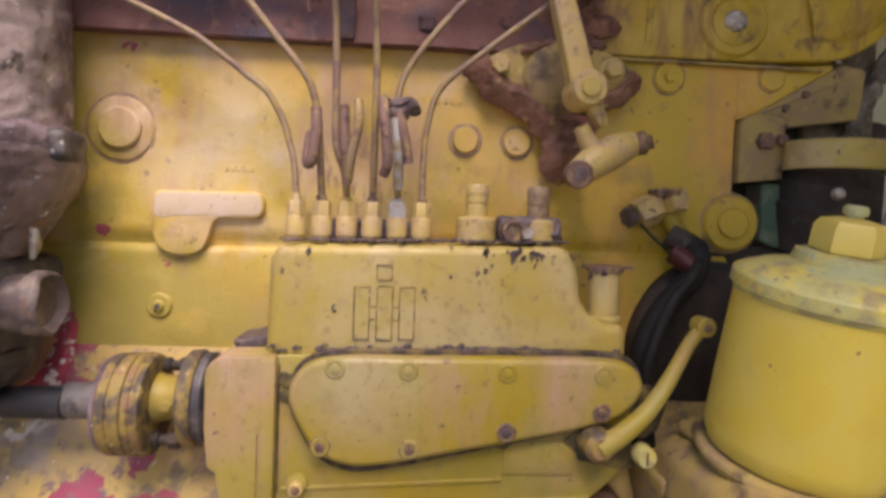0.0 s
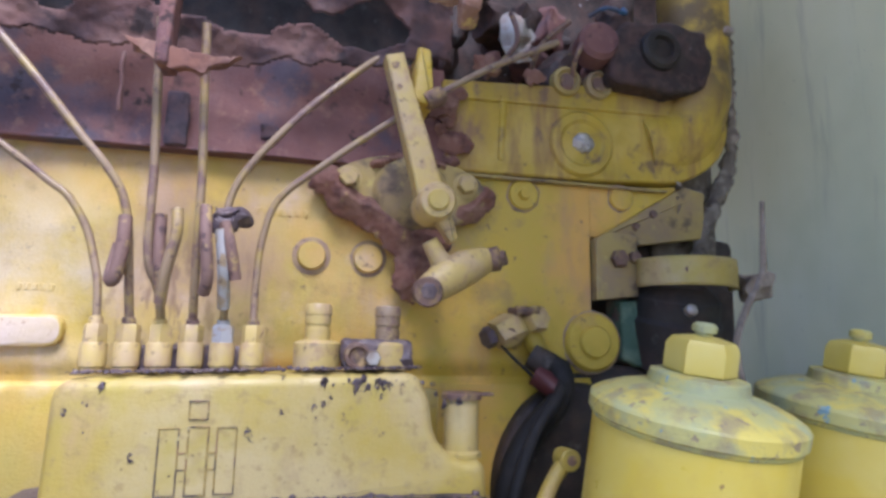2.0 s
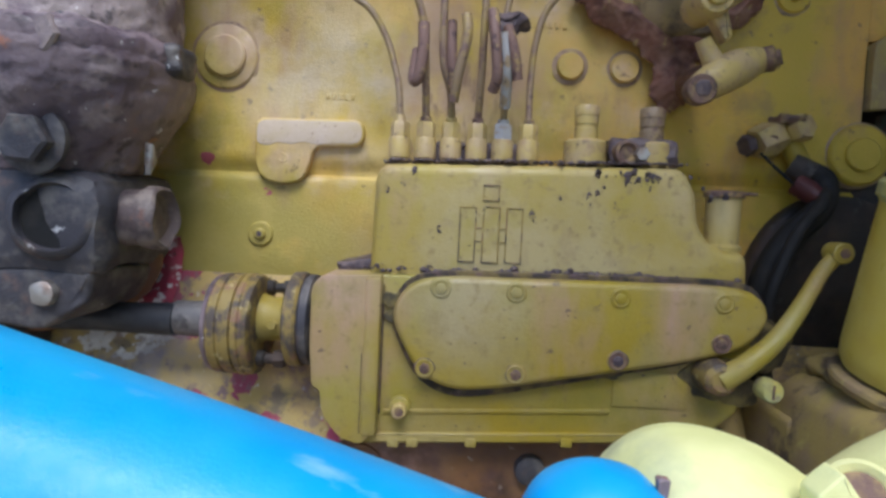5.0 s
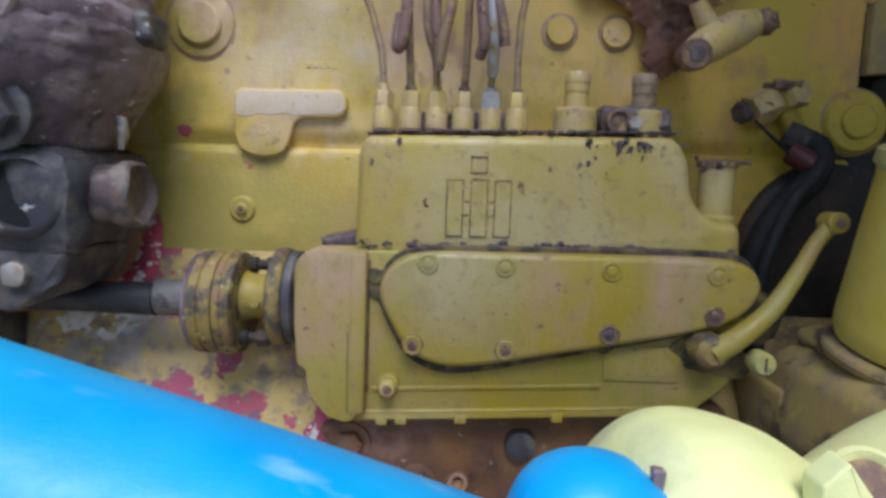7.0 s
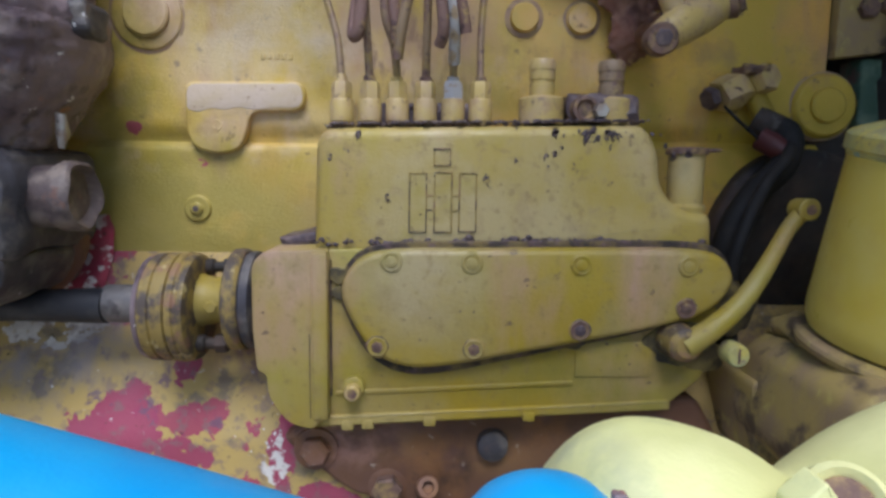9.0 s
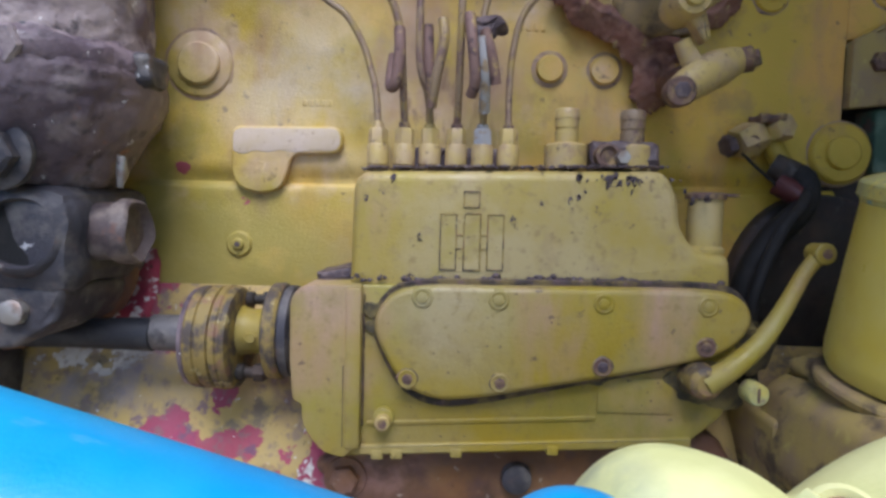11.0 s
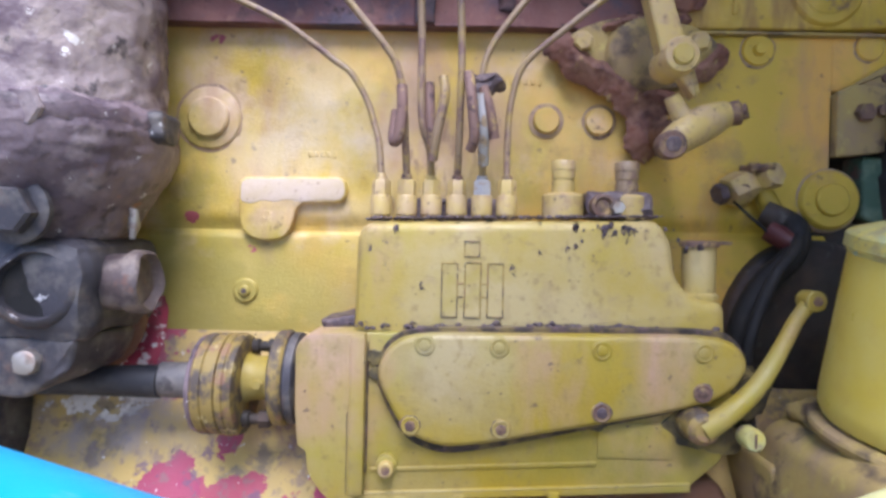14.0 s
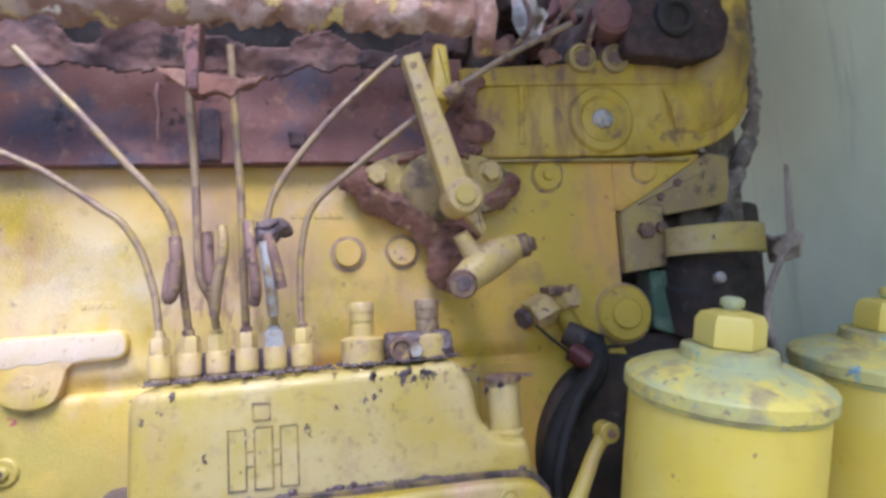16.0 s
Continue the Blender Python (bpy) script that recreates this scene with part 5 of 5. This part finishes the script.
strap_bm = bmesh.new()
arc = [Vector((0.512 + 0.053 * math.cos(a), -0.016 - 0.056 * math.sin(a))) for a in lin(math.pi * 0.98, math.pi * 0.06, 26)]
rows = [[strap_bm.verts.new((p[0], p[1], z + 0.010 * (0.47 - p[0]))) for p in arc] for z in (1.1670, 1.1710, 1.1935, 1.1970)]
for a, b in zip(rows, rows[1:]):
    for i in range(len(arc) - 1):
        strap_bm.faces.new((a[i], a[i + 1], b[i + 1], b[i]))
solid(part("strap", strap_bm, "pump", clampb, "bent yellow flat strap"), 0.003)
part("strap_hole", lathe((0.487, -0.064, 1.1825), (-0.3, -1, 0), [(0, 0.0035), (0.004, 0.0035)], 12), "bolt", clampb)
part("strap_end", rough_up(subdivided(box(0.575, 0.605, -0.05, -0.02, 1.158, 1.185, 0.005), 3), 0.007, 80), "cord", clampb, "frayed end of the strap")
alt = thing("alternator", "dark rusty alternator body held by the strap", "alternator")
part("drum", lathe((0.512, 0.012, 1.085), (0, -0.25, 1), [(0, 0.046), (0.04, 0.050), (0.05, 0.051), (0.055, 0.047), (0.075, 0.047), (0.09, 0.03)], 40), "darkmetal", alt)
part("end_frame", box(0.45, 0.62, 0.03, 0.15, 0.98, 1.235, 0.01), "darkmetal", alt)
part("terminal", lathe((0.485, -0.066, 1.140), (0, -1, 0.2), [(0, 0.006), (0.006, 0.006), (0.008, 0.003)], 12), "steel", alt)

tagged(place("green_housing", rough_up(subdivided(slab(round_poly([(0.446, 1.155), (0.480, 1.153), (0.492, 1.115), (0.470, 1.080), (0.446, 1.09)], 0.006), -0.004, 0.03, 0.004), 1), 0.002, 60), "greenpart"), "chipped green housing behind the filters", "housing")
cord = thing("cord", "frayed pale cord hanging in front of the shroud", "cord")
part("strand", tube([(0.556, -0.092, 1.252), (0.552, -0.094, 1.205), (0.548, -0.095, 1.175), (0.525, -0.097, 1.140), (0.512, -0.098, 1.105), (0.518, -0.10, 1.060), (0.53, -0.10, 1.0)], [0.0022, 0.003, 0.0035, 0.0034, 0.0032, 0.003, 0.003], 8, 6), "cord", cord)
hose_strip = tagged(place("crusted_hose", rough_up(tube([(0.630, 0.03, 1.50), (0.618, 0.02, 1.42), (0.606, 0.01, 1.345), (0.592, 0.006, 1.305), (0.572, 0.004, 1.268), (0.556, 0.004, 1.235), (0.552, 0.01, 1.19)], [0.004, 0.005, 0.007, 0.009, 0.010, 0.010, 0.009], 18, 16), 0.0050, 110), "olddirt", sharp=60), "crusted old hose beside the bracket, flaking pale dirt", "hose")
rng = random.Random(8)
weed = bmesh.new()
for i in range(60):
    t = rng.random()
    base = Vector((0.515 + 0.055 * t + rng.gauss(0, 0.006), rng.uniform(-0.01, 0.02), 1.262 + 0.16 * t + rng.gauss(0, 0.008)))
    d = Vector((rng.gauss(0, 1), rng.gauss(0, 0.5), rng.gauss(0, 1))).normalized() * rng.uniform(0.008, 0.02)
    w = Vector((rng.uniform(-0.003, 0.003), 0.001, rng.uniform(0.001, 0.003)))
    vs = [weed.verts.new(base), weed.verts.new(base + d * 0.5 + w), weed.verts.new(base + d), weed.verts.new(base + d * 0.5 - w)]
    weed.faces.new(vs)
tagged(place("chaff", weed, "cord"), "dry chaff and dirt caught along the head's edge", "debris", kind="stuff")

# ---- fuel filters ----
def fuel_filter(name_label, x, y, lean):
    f = thing("fuel_filter", name_label, "fuel filter", "fuel filters")
    f.location, f.rotation_euler = (x, y, 1.057), (radians(10), radians(lean), 0)
    part("canister", lathe((0, 0, -0.145), UP, [(0, 0.056), (0.003, 0.067), (0.010, 0.0705), (0.02, 0.0715), (0.139, 0.0715)], 64), "filter", f)
    cap = part("cap", rough_up(lathe((0, 0, -0.0085), UP, [(0, 0.0705), (0.0005, 0.0738), (0.002, 0.0750), (0.0115, 0.0752), (0.0135, 0.0738), (0.0175, 0.0670), (0.0215, 0.0570), (0.0245, 0.0470), (0.0265, 0.0385), (0.0275, 0.0362), (0.036, 0.0345), (0.0375, 0.029)], 96), 0.0006, 90, x * 9), "filter_cap", f, "dented chalky cap with scratched paint", 22)
    part("seam", lathe((0, 0, -0.0115), UP, [(0, 0.0715), (0.001, 0.0725), (0.0034, 0.0725)], 64), "filter_cap", cap)
    nut = part("cap_nut", lathe((0, 0, 0.0295), UP, [(0, 0.0245), (0.001, 0.0257), (0.019, 0.0257), (0.0245, 0.0222), (0.027, 0.011)], 6, start=0.80), "filter", f)
    part("bleed_screw", lathe((0, 0, 0.054), UP, [(0, 0.0070), (0.005, 0.0062), (0.0055, 0.0086), (0.0105, 0.0088), (0.0125, 0.006)], 18), "filter_cap", nut)
    return f


fuel_filter("yellow fuel filter canister with a chalky hexagon-nut cap", 0.3925, -0.197, 4)
fuel_filter("yellow fuel filter canister standing beside its twin", 0.574, -0.160, 4)
base = thing("filter_base", "dusty yellow cast base carrying both fuel filters", "filter base")
part("casting", slab(round_poly([(0.300, 0.895), (0.318, 0.9065), (0.66, 0.9065), (0.66, 0.83), (0.42, 0.80), (0.335, 0.79), (0.29, 0.83)], [0.01, 0.006, 0.004, 0.01, 0.02, 0.01, 0.02]), -0.245, -0.10, 0.012, 4), "bracket", base)
part("web", slab(round_poly([(0.292, 0.872), (0.36, 0.885), (0.36, 0.78), (0.300, 0.80)], 0.008), -0.130, 0.0, 0.004), "bracket", base)
part("collar", lathe((0.379, -0.171, 0.9050), (0.07, -0.174, 0.98), [(0, 0.0715), (0.005, 0.0735), (0.008, 0.0725), (0.010, 0.068)], 48), "bracket", base)
part("collar", lathe((0.5635, -0.134, 0.9050), (0.07, -0.174, 0.98), [(0, 0.0715), (0.005, 0.0735), (0.008, 0.0725), (0.010, 0.068)], 48), "bracket", base)
yp = part("bleed_plug", lathe((0.273, -0.125, 0.8965), FRONT, [(0, 0.0095), (0.014, 0.0093), (0.016, 0.0080)], 20), "filter_cap", base, "slotted yellow bleed plug")
part("slot", box(0.2720, 0.2740, -0.1415, -0.140, 0.8905, 0.9025, 0.0), "bolt", yp)
part("pipe_lump", rough_up(subdivided(box(0.268, 0.300, -0.12, -0.05, 0.908, 0.945, 0.01), 3), 0.008, 50), "grease", base, "greasy lump")
part("clutter_lump", rough_up(subdivided(box(0.318, 0.345, -0.15, -0.10, 0.905, 0.925, 0.006), 3), 0.006, 70), "bracket", base)
part("leg", box(0.45, 0.55, -0.2, -0.12, 0.0, 0.84, 0.01), "bracket", base)

# ---- rail under the pump ----
rail = thing("pump_rail", "rusty oily mounting rail below the injection pump", "mounting rail")
part("rail_body", rough_up(subdivided(slab(round_poly([(-0.105, 0.800), (-0.055, 0.824), (0.27, 0.840), (0.30, 0.79), (0.27, 0.735), (0.03, 0.730), (-0.04, 0.745)], [0.01, 0.01, 0.01, 0.02, 0.02, 0.02, 0.02]), -0.079, 0.0, 0.006, 3), 1), 0.0012, 70), "rail", rail)
for bx, bz, r in ((-0.072, 0.790, 0.0150), (-0.008, 0.7535, 0.0155)):
    b = part("bolt", lathe((bx, -0.076, bz), FRONT, [(0, r * 1.15), (0.004, r * 1.15), (0.005, r)], 24), "rail", rail)
    part("bolt_head", hex_head((bx, -0.080, bz), FRONT, r * 0.9, 0.011, 0.4), "rail" if bx < -0.05 else "bolt", b)
part("washer", lathe((-0.072, -0.0785, 0.790), FRONT, [(0, 0.0200), (0.003, 0.0195), (0.0036, 0.017)], 28), "rail", rail)
part("pipe_plug", lathe((0.086, -0.074, 0.7955), FRONT, [(0, 0.0150), (0.014, 0.0135), (0.016, 0.010)], 24), "castdark", rail, "black plug")
part("stud", lathe((0.027, -0.078, 0.752), (0.03, -1, 0.55), [(0, 0.0105), (0.055, 0.0100), (0.058, 0.0085), (0.058, 0.005), (0.052, 0.0045)], 22), "rail", rail, "rusty threaded stud")

# black box added for the dark recess under the rail; shade by colour
tagged(place("rail_shade_box", rough_up(subdivided(box(-0.03, 0.62, -0.088, 0.05, 0.40, 0.742, 0.012), 4), 0.004, 30), "darkmetal"), "added black box standing in for the shade below the mounting rail", "oil sump")

# ---- casting beside the block ----
casting = thing("auxiliary_drive", "grey-brown oily cast housing crusted with rust, beside the block", "gear housing")
ax, ay = -0.352, -0.085
part("upper_drum", rough_up(rough_up(lathe((ax, ay, 1.146), UP, dense([(0, 0.101), (0.01, 0.100), (0.04, 0.0965), (0.09, 0.095), (0.13, 0.094), (0.17, 0.092), (0.30, 0.092)], 12), 150), 0.003, 45), 0.0016, 130), "cast", casting)
part("joint_flange", rough_up(lathe((ax, ay, 1.146), UP, [(0, 0.1065), (0.004, 0.1082), (0.014, 0.1080), (0.0175, 0.1060), (0.020, 0.1005), (0.025, 0.096)], 120), 0.0032, 55), "castflange", casting)
part("lip", rough_up(subdivided(box(-0.256, -0.236, -0.115, -0.075, 1.138, 1.166, 0.006), 3), 0.003, 60), "castdark", casting)
part("bowl", rough_up(rough_up(lathe((ax, ay, 1.042), UP, dense([(0, 0.046), (0.010, 0.062), (0.022, 0.070), (0.036, 0.079), (0.052, 0.090), (0.070, 0.1015), (0.086, 0.1065), (0.100, 0.1080), (0.106, 0.1075)], 6), 150), 0.0030, 38), 0.0018, 130), "castflange", casting)
part("lower_block", rough_up(subdivided(box(-0.48, -0.280, -0.155, -0.02, 0.965, 1.052, 0.016), 3), 0.006, 40), "castdark", casting)
part("foot", rough_up(subdivided(slab(round_poly([(-0.48, 0.97), (-0.285, 0.97), (-0.300, 0.935), (-0.335, 0.918), (-0.48, 0.935)], 0.01), -0.150, -0.03, 0.006), 2), 0.004, 50), "castdark", casting)
part("side_pipe", rough_up(lathe((-0.322, -0.105, 1.012), (1, 0, 0.03), [(0, 0.026), (0.03, 0.0255), (0.052, 0.0250), (0.058, 0.0275), (0.070, 0.0275), (0.0725, 0.025), (0.066, 0.019)], 32), 0.0025, 60), "castpipe", casting, "greasy pipe stub, pale mottling painted in for its highlight")
part("white_drip", rough_up(lathe((-0.268, -0.100, 1.052), (0.1, -0.2, 1), [(0, 0.003), (0.012, 0.0055), (0.028, 0.003)], 12), 0.003, 150), "steel", casting, "white drip")
for bx, by, bz, r in ((-0.313, -0.186, 1.152, 0.0165), (-0.328, -0.183, 1.073, 0.020)):
    b = part("bolt", rough_up(hex_head((bx, by + 0.02, bz), FRONT, r, 0.018, 0.2), 0.002, 90), "cast" if bz > 1.1 else "castdark", casting)
    part("washer", lathe((bx, by + 0.024, bz), FRONT, [(0, r * 1.35), (0.006, r * 1.35), (0.008, r * 1.2)], 26), "castdark", b)
bore = part("hose_mouth", rough_up(lathe((-0.318, -0.150, 1.012), (0.25, -1, 0.1), [(0, 0.036), (0.008, 0.034), (0.012, 0.030), (0.013, 0.027), (0.002, 0.025)], 40), 0.0015, 60), "castdark", casting)
part("bore", lathe((-0.318, -0.1502, 1.012), (0.25, -1, 0.1), [(0, 0.026), (0.004, 0.0258)], 30), "rubber", bore, "black open bore")
part("foot_bolt", rough_up(lathe((-0.3255, -0.150, 0.950), FRONT, [(0, 0.011), (0.008, 0.010), (0.010, 0.006)], 18), 0.0015, 120), "steel", casting, "worn pale bolt")
part("curved_web", tube([(-0.292, -0.05, 0.985), (-0.296, -0.045, 0.962), (-0.315, -0.05, 0.935), (-0.36, -0.06, 0.915), (-0.42, -0.06, 0.905)], 0.012, 12, 6), "rail", casting)
part("support_leg", box(-0.47, -0.40, -0.10, -0.03, 0.0, 0.95, 0.01), "castdark", casting)

# ---- blue beam and foreground casting ----
beam = thing("blue_frame_tube", "glossy blue painted steel tube crossing in front of the engine", "frame tube")
part("tube", tube([(-0.72, -0.488, 1.085), (-0.42, -0.480, 1.030), (-0.26, -0.477, 0.994), (-0.12, -0.476, 0.953), (-0.02, -0.475, 0.923), (0.06, -0.475, 0.896), (0.20, -0.475, 0.846), (0.30, -0.475, 0.80)], 0.040, 40, 8), "blue", beam)
part("paint_chip", lathe((-0.044, -0.4505, 0.9605), (0.1, 0.35, 0.93), [(0, 0.0022), (0.0008, 0.002)], 10), "machined", beam, "bare chip in the paint")
part("foot_post", box(0.27, 0.33, -0.50, -0.44, 0.0, 0.80, 0.008), "blue", beam)
part("foot_post", box(-0.75, -0.69, -0.52, -0.46, 0.0, 1.08, 0.008), "blue", beam)
stub = thing("blue_pipe_end", "rounded blue painted pipe end beside the yellow casting", "pipe")
part("pipe", tube([(0.085, -0.450, 0.80), (0.074, -0.450, 0.88), (0.062, -0.449, 0.918), (0.0570, -0.448, 0.940), (0.0555, -0.447, 0.9515), (0.055, -0.4465, 0.9565)], [0.030, 0.030, 0.029, 0.025, 0.016, 0.002], 32, 6), "blue", stub)
part("rust_edge", rough_up(subdivided(box(0.0745, 0.0785, -0.453, -0.449, 0.940, 0.9540, 0.001), 3), 0.0016, 260), "castflange", stub, "chipped rusty edge")
part("pipe_foot", box(0.06, 0.11, -0.475, -0.425, 0.0, 0.81, 0.006), "blue", stub)

fore = thing("foreground_casting", "pale yellow two-lobed casting, paint lightened to stand in for bright sun", "casting")


def lobes(x, y):
    dy1, dy2 = min(0.0, y + 0.428), min(0.0, y + 0.432)
    a = 0.9592 - (x - 0.096) ** 2 / (0.062 if x < 0.096 else 0.120) - (x < 0.095) * 9000 * (0.095 - x) ** 4 - dy1 ** 2 * 11
    b = 0.9695 - (x - 0.208) ** 2 / 0.105 - dy2 ** 2 * 9
    k = 0.0058
    m = max(a, b)
    back = max(0.0, y + 0.42) ** 2 * 14
    return m + k * math.log(math.exp((a - m) / k) + math.exp((b - m) / k)) - back


fb = bmesh.new()
gx, gy = lin(0.030, 0.30, 90), lin(-0.505, -0.36, 50)
top = [[fb.verts.new((x, y, max(0.86, lobes(x, y)) + 0.0006 * noise.noise(Vector((x * 60, y * 60, 0))))) for x in gx] for y in gy]
bot = [[fb.verts.new((x, y, 0.82)) for x in gx] for y in gy]
for grid in (top, bot):
    for a, b in zip(grid, grid[1:]):
        for i in range(len(gx) - 1):
            fb.faces.new((a[i], a[i + 1], b[i + 1], b[i]))
for t, b in ((top[0], bot[0]), (top[-1], bot[-1]), ([r[0] for r in top], [r[0] for r in bot]), ([r[-1] for r in top], [r[-1] for r in bot])):
    for i in range(len(t) - 1):
        fb.faces.new((t[i], t[i + 1], b[i + 1], b[i]))
part("body", fb, "lemon", fore)
part("machined_lug", slab(round_poly([(0.1235, 0.9635), (0.1165, 0.9565), (0.1190, 0.9300), (0.1385, 0.9300), (0.1330, 0.9510)], 0.0012), -0.4640, -0.4545, 0.0010), "lemon", fore, "flat sunlit lug")
bh = part("bolt_lug", lathe((0.1395, -0.4406, 0.9394), (-0.3, -0.7, 0.6), [(0, 0.0135), (0.020, 0.0115), (0.0275, 0.0105), (0.0295, 0.0085), (0.0265, 0.0062)], 32), "lemon", fore)
part("bolt_hole", lathe((0.1311, -0.4601, 0.9561), (-0.3, -0.7, 0.6), [(0, 0.0068), (0.0012, 0.0064)], 20), "bolt", bh)
part("stand", box(0.12, 0.22, -0.50, -0.42, 0.0, 0.83, 0.01), "lemon", fore)
